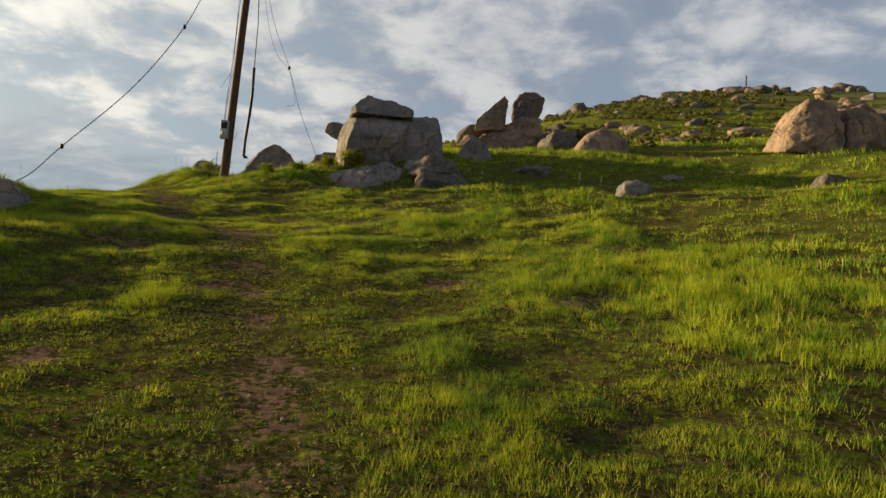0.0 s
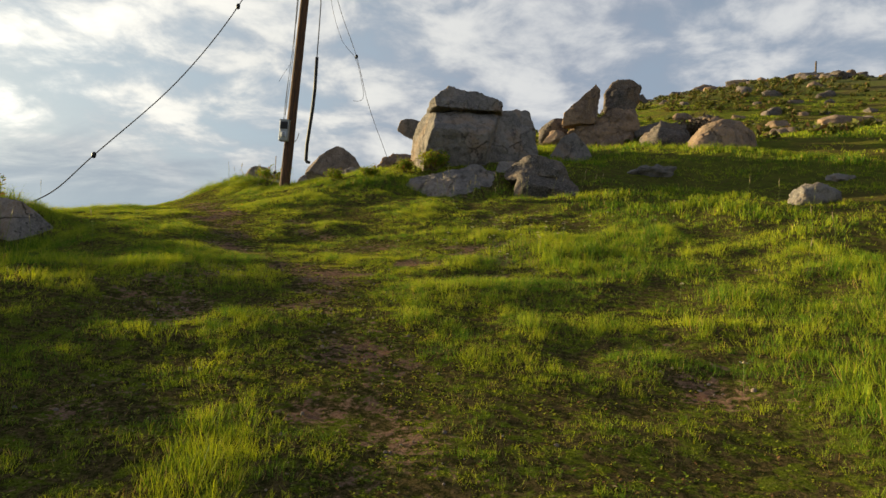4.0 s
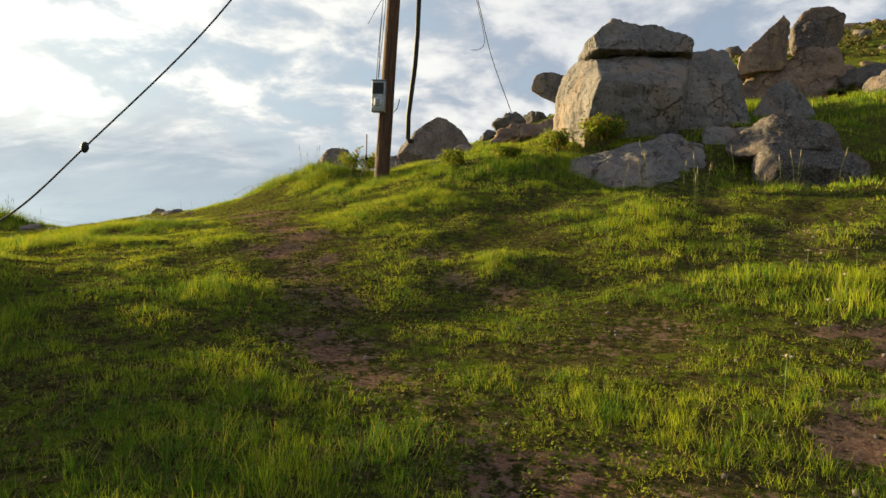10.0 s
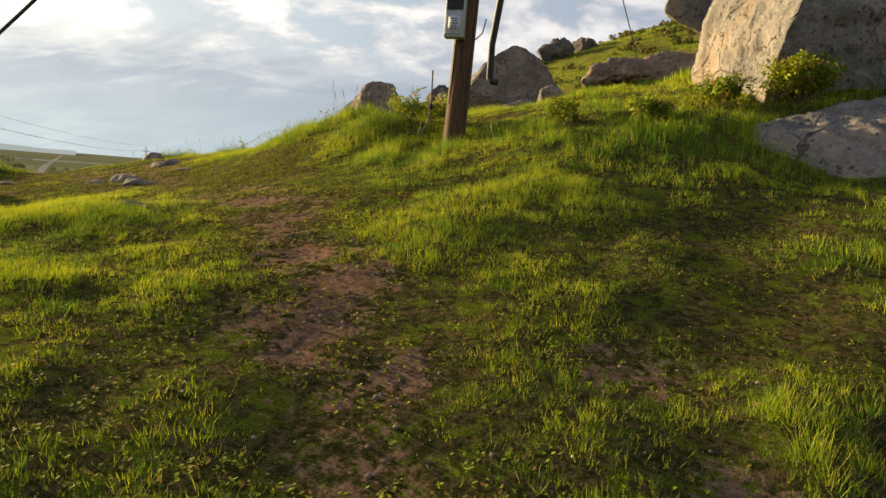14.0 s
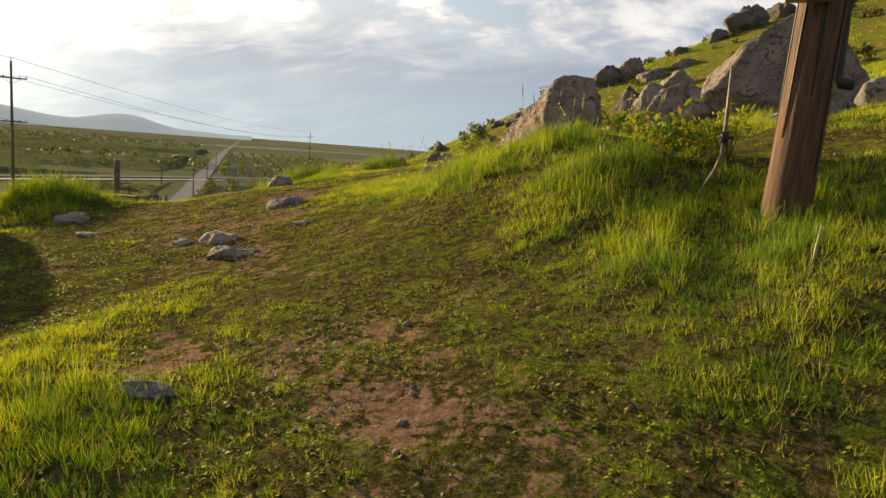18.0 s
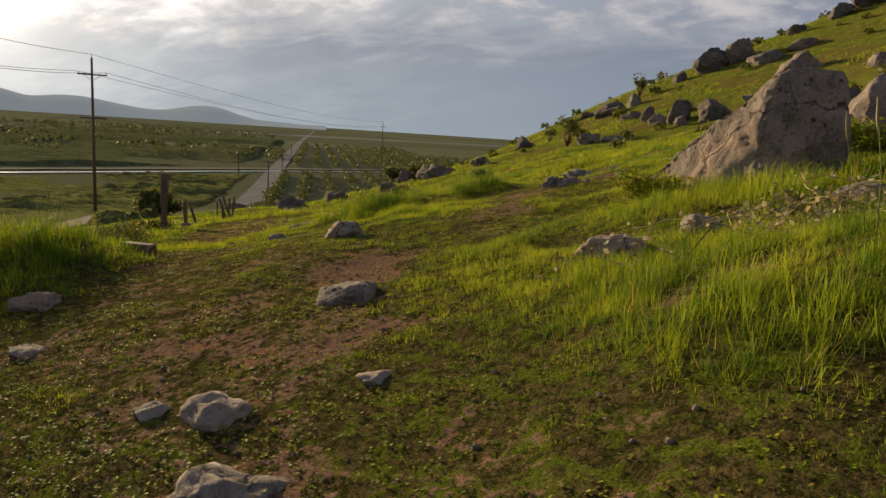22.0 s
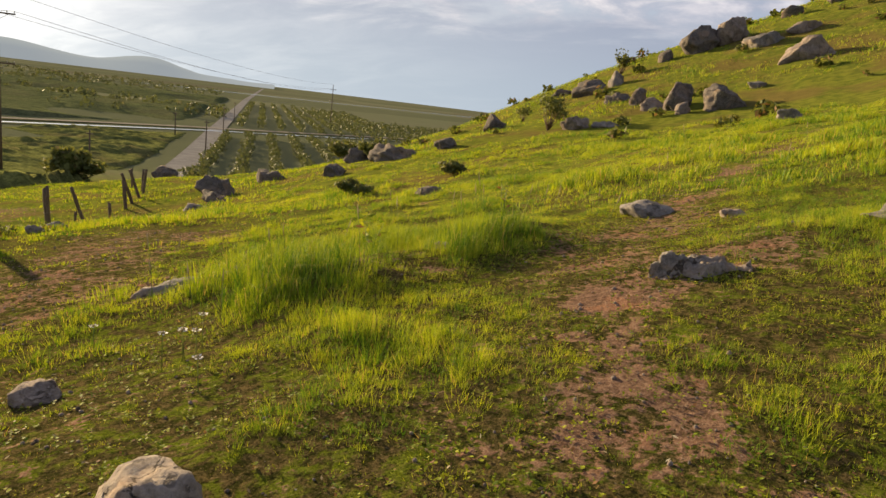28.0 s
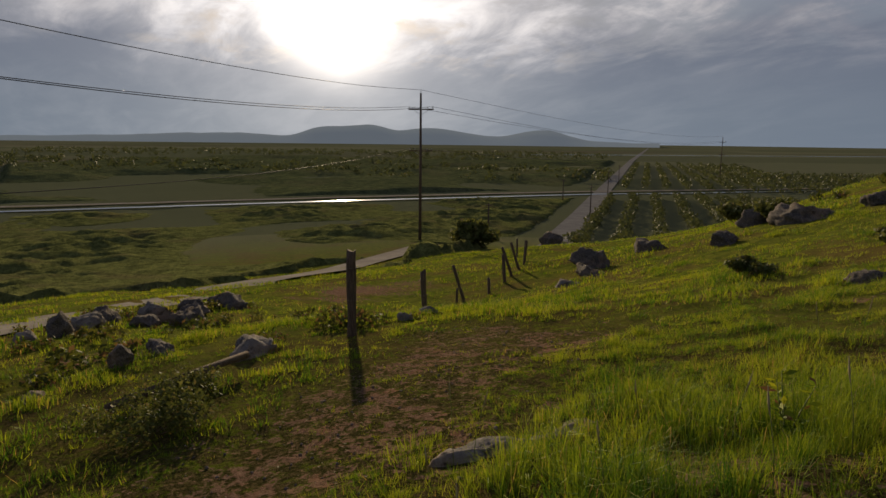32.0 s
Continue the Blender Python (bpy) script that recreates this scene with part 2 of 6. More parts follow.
def ground_material():
    m, n = material("hillside_turf")
    p = spot(n)
    bare = n.tree.nodes.new("ShaderNodeAttribute")
    bare.attribute_name = "bare"
    bare = bare.outputs["Fac"]
    broad, mid, fine, grit = n.noise(p, 0.25, 4.0), n.noise(p, 2.3, 5.0, 0.6), n.noise(p, 19.0, 6.0, 0.72), n.noise(p, 75.0, 4.0, 0.75)
    sward = n.tree.nodes.new("ShaderNodeAttribute")
    sward.attribute_name = "sward"
    clod = n.noise(p, 6.5, 4.0, 0.65, 0.4)
    thatch = n.mix(n.span(fine, 0.40, 0.60), (0.036, 0.038, 0.011), (0.120, 0.090, 0.040))
    thatch = n.mix(n.math("MULTIPLY", n.span(clod, 0.48, 0.60), 0.75), thatch, (0.120, 0.160, 0.014))
    thatch = n.mix(n.math("MULTIPLY", n.span(grit, 0.48, 0.38), 0.75), thatch, (0.014, 0.014, 0.005))
    thatch = n.mix(n.math("MULTIPLY", n.span(grit, 0.57, 0.66), 0.5), thatch, (0.24, 0.19, 0.11))
    green = n.mix(n.span(mid, 0.35, 0.65), (0.070, 0.098, 0.014), (0.155, 0.165, 0.024))
    green = n.mix(n.math("MULTIPLY", n.span(fine, 0.4, 0.65), 0.6), green, (0.125, 0.120, 0.034))
    green = n.mix(n.math("MULTIPLY", n.span(broad, 0.46, 0.62), 0.7), green, (0.13, 0.090, 0.036))
    turf = n.mix(sward.outputs["Fac"], thatch, green)
    soil = n.mix(n.span(fine, 0.35, 0.7), (0.125, 0.074, 0.051), (0.275, 0.172, 0.120))
    soil = n.mix(n.math("MULTIPLY", n.span(mid, 0.52, 0.66), 0.4), soil, (0.33, 0.155, 0.09))
    soil = n.mix(n.math("MULTIPLY", n.span(grit, 0.54, 0.70), 0.7), soil, (0.38, 0.31, 0.24))
    soil = n.mix(n.math("MULTIPLY", n.span(grit, 0.46, 0.36), 0.6), soil, (0.060, 0.040, 0.026))
    edge = n.math("ADD", bare, n.math("ADD", n.math("MULTIPLY", n.math("SUBTRACT", fine, 0.5), 1.4), n.math("MULTIPLY", n.math("SUBTRACT", clod, 0.5), 1.5)))
    c = n.mix(n.span(edge, 0.42, 0.56), turf, soil)
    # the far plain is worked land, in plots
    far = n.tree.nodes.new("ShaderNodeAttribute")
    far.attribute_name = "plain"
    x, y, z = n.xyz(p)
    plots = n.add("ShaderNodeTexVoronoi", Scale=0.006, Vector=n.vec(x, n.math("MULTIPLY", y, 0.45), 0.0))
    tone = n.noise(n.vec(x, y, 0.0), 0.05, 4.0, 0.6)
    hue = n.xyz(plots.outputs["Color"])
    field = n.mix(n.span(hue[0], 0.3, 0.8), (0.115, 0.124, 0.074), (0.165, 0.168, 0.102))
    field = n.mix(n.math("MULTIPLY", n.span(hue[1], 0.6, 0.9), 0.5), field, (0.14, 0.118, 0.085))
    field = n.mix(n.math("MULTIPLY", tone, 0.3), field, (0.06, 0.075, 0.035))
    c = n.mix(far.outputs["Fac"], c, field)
    height = n.math("ADD", n.math("MULTIPLY", clod, 1.2), n.math("ADD", n.math("MULTIPLY", fine, 1.0), n.math("MULTIPLY", grit, 0.3)))
    finish(n, c, 1.0, height, 1.0, 0.055, spec=0.0)
    return m


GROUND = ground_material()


def leaf_material(name, one, two, dry, through_light=0.45, dryness=0.12):
    m, n = material(name)
    p = spot(n)
    rnd = n.tree.nodes.new("ShaderNodeNewGeometry").outputs["Random Per Island"]
    patch = n.span(n.mix(0.6, n.noise(p, 0.5, 2.0), n.noise(p, 3.4, 3.0)), 0.34, 0.66)
    c = n.mix(n.span(n.math("ADD", n.math("MULTIPLY", rnd, 0.55), n.math("MULTIPLY", patch, 0.6)), 0.15, 1.0), one, two)
    c = n.mix(n.span(rnd, 1.0 - dryness, 1.0 - dryness * 0.6), c, dry)
    shader = n.add("ShaderNodeBsdfPrincipled", Roughness=0.7)
    n.put(shader.inputs["Base Color"], c)
    n.put(shader.inputs["Specular IOR Level"], 0.12)
    glow = n.add("ShaderNodeBsdfTranslucent", Color=n.mix(0.5, c, n.mix(1.0, c, (1.6, 1.35, 0.5), "MULTIPLY")))
    both = n.add("ShaderNodeMixShader", Fac=through_light)
    n.tree.links.new(shader.outputs[0], both.inputs[1])
    n.tree.links.new(glow.outputs[0], both.inputs[2])
    out = n.tree.nodes.new("ShaderNodeOutputMaterial")
    n.tree.links.new(both.outputs[0], out.inputs[0])
    return m


GRASS = leaf_material("spring_grass", (0.060, 0.155, 0.013), (0.375, 0.425, 0.028), (0.42, 0.30, 0.09), 0.31, 0.06)
# darker than the turf grass, partly to carry shade among long blades
RANK = leaf_material("rank_grass", (0.045, 0.120, 0.012), (0.31, 0.385, 0.024), (0.40, 0.30, 0.10), 0.26, 0.05)
HERB = leaf_material("broad_herb", (0.080, 0.140, 0.013), (0.30, 0.33, 0.022), (0.21, 0.11, 0.05), 0.3, 0.16)
SCRUB = leaf_material("valley_scrub", (0.075, 0.095, 0.030), (0.15, 0.165, 0.055), (0.16, 0.14, 0.065), 0.3, 0.1)
ORCHARD = leaf_material("orchard_leaf", (0.060, 0.078, 0.036), (0.095, 0.112, 0.05), (0.12, 0.12, 0.06), 0.25, 0.06)


def plain_material(name, colour, second, scale=6.0, rough=0.8, metal=0.0, bump=0.3, spec=0.3, stretch=(1, 1, 1)):
    m, n = material(name)
    p = n.vmath("MULTIPLY", n.tree.nodes.new("ShaderNodeTexCoord").outputs["Object"], stretch)
    a, b = n.noise(p, scale, 5.0, 0.6), n.noise(p, scale * 7, 3.0, 0.6)
    c = n.mix(n.span(a, 0.35, 0.68), colour, second)
    c = n.mix(n.math("MULTIPLY", n.span(b, 0.5, 0.7), 0.3), c, tuple(v * 0.55 for v in colour))
    finish(n, c, rough, n.math("ADD", a, n.math("MULTIPLY", b, 0.4)), bump, 0.01, metal, spec if rough < 0.95 else 0.0)
    return m


POLE_WOOD = plain_material("weathered_pole", (0.055, 0.040, 0.031), (0.165, 0.076, 0.038), 9.0, 0.85, 0, 0.8, 0.2, (6, 6, 0.35))
POST_WOOD = plain_material("fence_wood", (0.085, 0.062, 0.048), (0.17, 0.125, 0.092), 12.0, 0.9, 0, 0.8, 0.2, (5, 5, 0.5))
STEEL = plain_material("galvanised_steel", (0.30, 0.31, 0.31), (0.42, 0.43, 0.43), 14.0, 0.5, 0.6, 0.15)
RUST = plain_material("rusty_rod", (0.13, 0.10, 0.085), (0.23, 0.19, 0.16), 20.0, 0.7, 0.3, 0.3)
CABLE = plain_material("black_cable", (0.018, 0.018, 0.019), (0.035, 0.034, 0.033), 10.0, 0.6, 0, 0.2)
STICKER = plain_material("faded_label", (0.55, 0.57, 0.60), (0.42, 0.47, 0.55), 25.0, 0.6, 0, 0.05)
INK = plain_material("label_ink", (0.10, 0.13, 0.20), (0.16, 0.19, 0.26), 25.0, 0.7, 0, 0.05)
BARK = plain_material("dry_twig", (0.11, 0.075, 0.05), (0.20, 0.14, 0.09), 22.0, 0.9, 0, 0.4)
ASPHALT = plain_material("old_asphalt", (0.18, 0.175, 0.17), (0.24, 0.232, 0.22), 0.4, 1.0, 0, 0.2)
TRACK = plain_material("pale_track", (0.24, 0.215, 0.185), (0.31, 0.28, 0.24), 0.5, 0.96, 0, 0.3, 0.15)
PETAL = plain_material("white_petal", (0.72, 0.71, 0.68), (0.80, 0.78, 0.72), 40.0, 0.7, 0, 0.1)
STEM = plain_material("green_stem", (0.10, 0.15, 0.03), (0.18, 0.19, 0.05), 30.0, 0.7, 0, 0.1)
STRAW = plain_material("dry_stalk", (0.30, 0.24, 0.12), (0.42, 0.34, 0.18), 30.0, 0.8, 0, 0.1)


def water_material():
    m, n = material("canal_water")
    finish(n, (0.05, 0.06, 0.055), 0.12, n.noise(spot(n), 0.8, 3.0), 0.05, 0.02, 0, 0.6)
    return m


WATER = water_material()


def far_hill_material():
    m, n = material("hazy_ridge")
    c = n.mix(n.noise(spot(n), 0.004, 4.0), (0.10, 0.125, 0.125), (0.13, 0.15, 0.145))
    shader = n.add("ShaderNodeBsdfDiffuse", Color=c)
    # distance haze is put in as a weak bluish emission over the ridge
    haze_glow = n.add("ShaderNodeEmission", Color=(0.26, 0.30, 0.33), Strength=0.36)
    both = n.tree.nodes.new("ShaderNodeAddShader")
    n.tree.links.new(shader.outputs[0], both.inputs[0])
    n.tree.links.new(haze_glow.outputs[0], both.inputs[1])
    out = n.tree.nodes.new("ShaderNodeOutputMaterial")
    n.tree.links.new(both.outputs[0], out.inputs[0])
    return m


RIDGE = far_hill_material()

# ---------------------------------------------------------------- the lie of the land
# spot heights of the plan: x, y, z
WALK_SPOTS = [(0, -.2, .12), (-1.6, 3.2, .8), (-2.95, 6.1, 1.29), (-4.0, 8.7, 1.85), (-5.2, 11.5, 2.45), (-6.35, 14.5, 3.05), (-8.0, 16.9, 3.56), (-9.7, 19.2, 3.83), (-11.3, 21, 3.88), (-12.9, 23.9, 4.15), (-13.6, 25.2, 4.25), (-3.24, 11.25, 2.4), (-5.5, 13.2, 2.7), (-5.3, 15.8, 3.36), (-7.2, 20.8, 4.73), (-3.9, 19.0, 4.55), (-1, 18.9, 4.7), (-14.9, 25.5, 4.1), (-11.05, 24, 4.55), (-13.2, 28.9, 4.75), (-11.1, 27, 4.8), (-10.3, 26.5, 4.9), (-17, 26.75, 3.6)]
SLOPE_SPOTS = [(-14.7, 34.7, 4.85), (-15, 31.8, 4.4), (-19.4, 36.8, 3.7), (-22.9, 39, 3.0), (-24.9, 30.7, 2.4), (-28.4, 34.3, 1.5), (-32.3, 38.3, .35), (-10, 2, .55), (-6, -6, -.9), (6, -6, .3), (8, 6, 2.4), (-29.3, 51.7, 3.1), (-28.4, 61.7, 4.6), (-21.6, 51.9, 5.1), (-15.5, 52.7, 6.4), (-13, 67, 11.3), (-33.5, 77.9, 5.6), (4.6, 24.7, 7.3), (2.7, 28, 8), (57, 130, 44.0), (-2.5, 22, 5.9), (-7, 25.8, 5.7), (-7.6, 11.7, 2.7), (-27, 26.5, 1.9), (-35, 27, .6)]
BELOW_SPOTS = [(-180, 0, -8.6), (-170, 170, -8.6), (-200, 80, -8.6), (-45, 30, -1.2), (-45, 45, -1.2), (-43, 49.5, -.75), (-52, 57, -1.9), (-45, 56, -1.2), (-60, 50, -4), (-86, 67, -6.6), (-75, 82, -7.2), (-100, 40, -8), (-60, 20, -4), (-40, 10, -1.2), (-25, 8, .6), (-14, 18, 3.1), (-18, 21, 3.05), (-100, 100, -8.4), (-60, 130, -8), (-10, 180, -6), (-60, 0, -6), (-60, -40, -8), (-20, -50, -6)]
ABOVE_SPOTS = [(60, 60, 25), (90, 20, 22), (40, -20, 7), (20, -60, 0), (120, 120, 37), (20, 130, 35), (60, 170, 43), (20, 55, 16.2), (34, 61, 18.5), (-22, 73, 10.3), (-28.4, 76.7, 8.4), (-17, 78.7, 13.6), (-7.8, 78.5, 17.2), (-42, 95, 0)]
VALLEY_SPOTS = [(-100, 135, -8.5), (-130, 140, -8.5), (-120, 168, -8.5), (-82, 122, -8.3), (-62, 116, -7.4), (-90, 165, -8.2)]
PLAIN_Z = -8.5


class Spline:
    """A thin plate bent over the spot heights."""

    def __init__(self, spots, smooth=0.6):
        self.p = p = np.array(spots, float)
        k = len(p)
        d = np.hypot(p[:, None, 0] - p[None, :, 0], p[:, None, 1] - p[None, :, 1])
        a = np.zeros((k + 3, k + 3))
        a[:k, :k] = d * d * np.log(d + 1e-9) + smooth * np.eye(k)
        a[:k, k], a[:k, k + 1:] = 1, p[:, :2]
        a[k:, :k] = a[:k, k:].T
        self.c = np.linalg.solve(a, np.r_[p[:, 2], 0, 0, 0])

    def __call__(self, x, y):
        k = len(self.p)
        z = self.c[k] + self.c[k + 1] * x + self.c[k + 2] * y
        for (px, py, _), c in zip(self.p, self.c[:k]):
            r2 = (x - px) ** 2 + (y - py) ** 2
            z = z + c * 0.5 * r2 * np.log(r2 + 1e-18)
        return z


LAND = Spline(WALK_SPOTS + SLOPE_SPOTS + BELOW_SPOTS + ABOVE_SPOTS + VALLEY_SPOTS)


def hash_grid(ix, iy, seed):
    h = (ix.astype(np.int64) * 374761393 + iy.astype(np.int64) * 668265263 + seed * 974711) & 0x7FFFFFFF
    h = ((h ^ (h >> 13)) * 1274126177) & 0x7FFFFFFF
    return ((h ^ (h >> 16)) & 0xFFFF) / 65535.0


def wave(x, y, size, seed):
    """Smooth noise from 0 to 1 with bumps of about that size."""
    x, y = np.asarray(x, float) / size, np.asarray(y, float) / size
    ix, iy = np.floor(x), np.floor(y)
    fx, fy = x - ix, y - iy
    fx, fy = fx * fx * (3 - 2 * fx), fy * fy * (3 - 2 * fy)
    a, b = hash_grid(ix, iy, seed), hash_grid(ix + 1, iy, seed)
    c, d = hash_grid(ix, iy + 1, seed), hash_grid(ix + 1, iy + 1, seed)
    return (a * (1 - fx) + b * fx) * (1 - fy) + (c * (1 - fx) + d * fx) * fy


def trail_distance(x, y):
    """How far a place lies from the line of the trail."""
    best = np.full(np.shape(x), 1e9)
    for (ax, ay), (bx, by) in zip(TRAIL, TRAIL[1:]):
        dx, dy = bx - ax, by - ay
        s = np.clip(((x - ax) * dx + (y - ay) * dy) / (dx * dx + dy * dy), 0, 1)
        best = np.minimum(best, np.hypot(x - ax - s * dx, y - ay - s * dy))
    return best


TRAIL = [(0.3, -3), (-0.75, 2.8), (-1.15, 4.4), (-1.85, 6.6), (-2.55, 8.1), (-3.3, 10.7), (-4.2, 11.8), (-5.45, 13.0), (-6.5, 15.2), (-7.6, 17.1), (-8.6, 18.4), (-10.2, 19.9), (-11.9, 21.5), (-13.1, 23.6), (-13.2, 26.4), (-13.6, 28.3), (-14.0, 30.6), (-13.6, 33), (-12, 42)]
# worn patches: x, y, radius, strength
WORN = [(-2.0, 6.4, .42, .55), (-2.45, 7.3, .40, .55), (-2.8, 8.3, .40, .55), (-3.2, 9.4, .38, .5), (-14.0, 22.5, 1.3, .55), (-15.0, 23.4, 1.2, .52), (-13.2, 21.6, 1.0, .5), (-14.6, 24.4, 1.0, .5), (-16.2, 24.8, .9, .5), (-13.7, 27.2, .7, .55), (-14.1, 29.2, .6, .55), (-13.7, 31.2, .7, .6), (-4.55, 10.6, .5, .55), (-4.65, 9.3, .5, .5), (-4.2, 8.7, .45, .5), (-4.85, 9.9, .45, .5), (-3.8, 7.0, .5, .42), (-2.65, 12.1, .42, .7), (-1.9, 13.2, .45, .7), (-1.2, 14.1, .45, .6), (-3.55, 11.75, .3, .8), (-4.1, 11.5, .3, .7), (-2.75, 4.4, .32, .75), (-3.7, 6.0, .4, .4), (-0.95, 4.3, .4, .4), (-5.2, 15.7, .3, .48), (-4.45, 14.6, .32, .5), (-4.9, 14.9, .3, .5), (-7.0, 15.85, .42, .95), (-6.5, 15.2, .3, .9), (-7.0, 16.55, .34, .95), (-7.6, 17.0, .35, .8), (-8.1, 17.8, .42, .8), (-13.05, 26.75, .45, .9), (-13.5, 26.6, .4, .7), (-13.5, 28.35, .5, 1.0), (-13.1, 22.4, .55, .85), (-18.9, 28.8, .9, .62), (-20.5, 29.6, 1.1, .6), (-3.4, 11.2, .72, .9), (-6.55, 15.5, .36, .9), (-6.9, 16.3, .34, .85), (-7.3, 17.0, .3, .75), (-5.6, 13.2, .36, .7), (-8.2, 18.0, .4, .62), (-12.6, 22.6, .62, .9), (-13.3, 24.15, .58, 1.0), (-13.6, 22.3, 1.6, .48), (-14.6, 24.3, 1.4, .46), (-11.8, 21.0, 1.2, .46), (-12.6, 25.4, .8, .5), (-15.2, 23.4, 1.5, .44), (-16.6, 25.6, 1.3, .42), (-14.2, 22.2, .9, .5), (-10.6, 20.4, .9, .44), (-9.3, 19.2, .8, .5), (-12.2, 21.7, .5, .7), (-13.1, 26.5, .6, .62), (-13.35, 27.5, .5, .75), (-13.6, 28.4, .4, .7), (-0.7, 2.8, .36, .55), (-1.1, 4.3, .3, .5), (-2.6, 8.3, .6, .7), (-40.5, 38.5, 3.5, 1.0), (-1.2, 12.4, .8, .6), (-16.6, 24.6, .9, .55), (-13.9, 38, .7, .5), (-21.2, 30.3, 1.5, .6), (-20.2, 29.0, 1.2, .62), (-19.9, 28.0, .9, .6), (-22.3, 31.4, 1.4, .55), (-19.2, 27.2, 1.0, .6), (-21.0, 32.0, 1.3, .55), (-13.0, 29.6, .9, .6), (-13.9, 30.8, .8, .6), (-27.5, 26.4, 1.6, .6), (-2.0, 6.0, .7, .5), (-1.3, 16.2, 1.0, .42), (-3.6, 13.6, .7, .42)]
# banks and tufts: x, y, radius, height
BANKS = [(4.0, 19.6, 2.4, -.35), (8.5, 18.6, 2.6, -.35), (-9.5, 11.9, .9, .18), (-9.2, 11.0, .8, .10), (-9.2, 23.1, .9, .14), (-15.6, 29.2, .7, .16), (-15.2, 30.2, .6, .12), (-16.3, 28.4, .6, .12), (-7.2, 20.6, .8, -.12), (.75, 23.5, 1.1, -.35), (2.6, 27.6, 1.2, -.3), (-9.8, 13.2, 1.0, .22), (-8.35, 11.8, 1.0, -.42), (-18.1, 23.7, 1.3, .55), (-9.2, 22.3, 1.3, .30), (-6.3, 19.7, 1.2, .10), (-3.5, 19.9, .8, -.16), (-1.8, 19.5, 1.0, -.25), (-.2, 19.4, .8, -.4), (-3.2, 19.4, .7, -.2), (-7.2, 10.5, 1.3, -.22), (-10.6, 25.5, .9, .15), (-16.2, 28.8, .9, .10), (-15.6, 31.0, 1.0, .16), (-8.4, 21.6, .7, .12)]
# long grass: x, y, radius, extra height
LONG = [(-3.0, 6.8, .5, .07), (-3.35, 7.65, .4, .06), (-2.75, 6.1, .35, .06), (-7.8, 11.9, .5, .16), (-7.6, 12.5, .45, .18), (-9.5, 11.8, .9, .1), (-15.9, 28.7, .5, .2), (-15.4, 29.6, .5, .22), (-15.1, 30.3, .5, .2), (-16.5, 28.2, .45, .22), (-14.6, 26.9, .6, .06), (-16.0, 27.8, .45, .1), (-17.2, 28.6, .5, .2), (-16.7, 29.6, .6, .2), (-16.9, 31.0, .7, .14), (-18.5, 28.2, .35, .18), (-9.7, 13.1, .8, .28), (-8.75, 22.0, 1.1, .13), (-8.2, 20.9, .8, .05), (-6.6, 19.6, 1.8, .05), (-4.5, 20.8, .7, .14), (-18.1, 23.7, 1.5, .26), (-15.5, 31.0, .6, .15), (-16.2, 30.0, .6, .14), (-17.0, 27.6, .5, .12), (-8.4, 11.6, 1.6, .07), (-10.4, 23.2, .8, .12), (-9.8, 22.6, .8, .12), (-10.4, 25.4, .9, .09), (-17.9, 30.0, .7, .14), (-10.2, 26.0, .9, .1), (-1.2, 9.0, 1.4, .05), (2.0, 8.5, 2.2, .06), (-4.6, 10.4, .9, .05), (-11.2, 29.5, 1.0, .1), (-18.6, 28.7, .5, .14), (-2.6, 13.0, .5, .08), (-1.2, 12.9, 1.2, .07), (1.0, 13.0, 1.6, .07), (-6.9, 13.9, .9, .05)]


def bare_at(x, y):
    """How bare the soil is: 0 turf, 1 soil."""
    d = trail_distance(x, y) + (wave(x, y, 0.9, 3) - 0.5) * 0.5
    b = 0.63 * np.exp(-(d / 0.42) ** 2) * (0.42 + 0.62 * wave(x, y, 1.3, 4)) * (0.45 + 0.85 * wave(x, y, 0.2, 9))
    rag = (wave(x, y, 0.6, 5) - 0.5) * 1.1 + (wave(x, y, 0.22, 6) - 0.5) * 0.8 + (wave(x, y, 0.09, 8) - 0.5) * 0.5
    for px, py, r, s in WORN:
        e = np.hypot((x - px), (y - py)) / r + rag
        b = np.maximum(b, s * np.exp(-np.clip(e, 0, None) ** 3) * (0.35 + 0.85 * wave(x, y, 0.17, 10)))
    b = np.maximum(b, 0.75 * np.clip((wave(x, y, 1.7, 7) + 0.35 * rag - 0.86) * 5, 0, 1) * (0.25 + 0.9 * wave(x, y, 0.19, 14)) * (trail_distance(x, y) < 9))
    return np.clip(b, 0, 1)


def tuft_at(x, y):
    """Clumps of turf, 0 to 1."""
    t = 0.42 * wave(x, y, 0.95, 11) + 0.30 * wave(x, y, 0.42, 12) + 0.33 * wave(x, y, 2.6, 13)
    return np.clip((t - 0.24) / 0.56, 0, 1)


# close-cropped turf: x, y, radius
SHORT = [(-8.6, 18.6, 1.1), (-10.6, 20.6, 1.2), (-12.6, 22.2, 1.9), (-14.6, 23.6, 2.0), (-13.4, 25.6, 1.1), (-16.2, 25.4, 1.3), (-12.6, 20.0, 1.8), (-15.0, 21.2, 1.9), (-13.2, 28.2, .9), (-20.6, 29.6, 1.7), (-2.9, 13.4, 1.2), (-13.9, 30.4, .8), (-22.0, 31.5, 1.6), (-19.4, 27.4, 1.1)]


def short_at(x, y):
    s = np.zeros(np.shape(x))
    for px, py, r in SHORT:
        s = np.maximum(s, np.exp(-(((x - px) ** 2 + (y - py) ** 2) / r ** 2) ** 1.6))
    return s


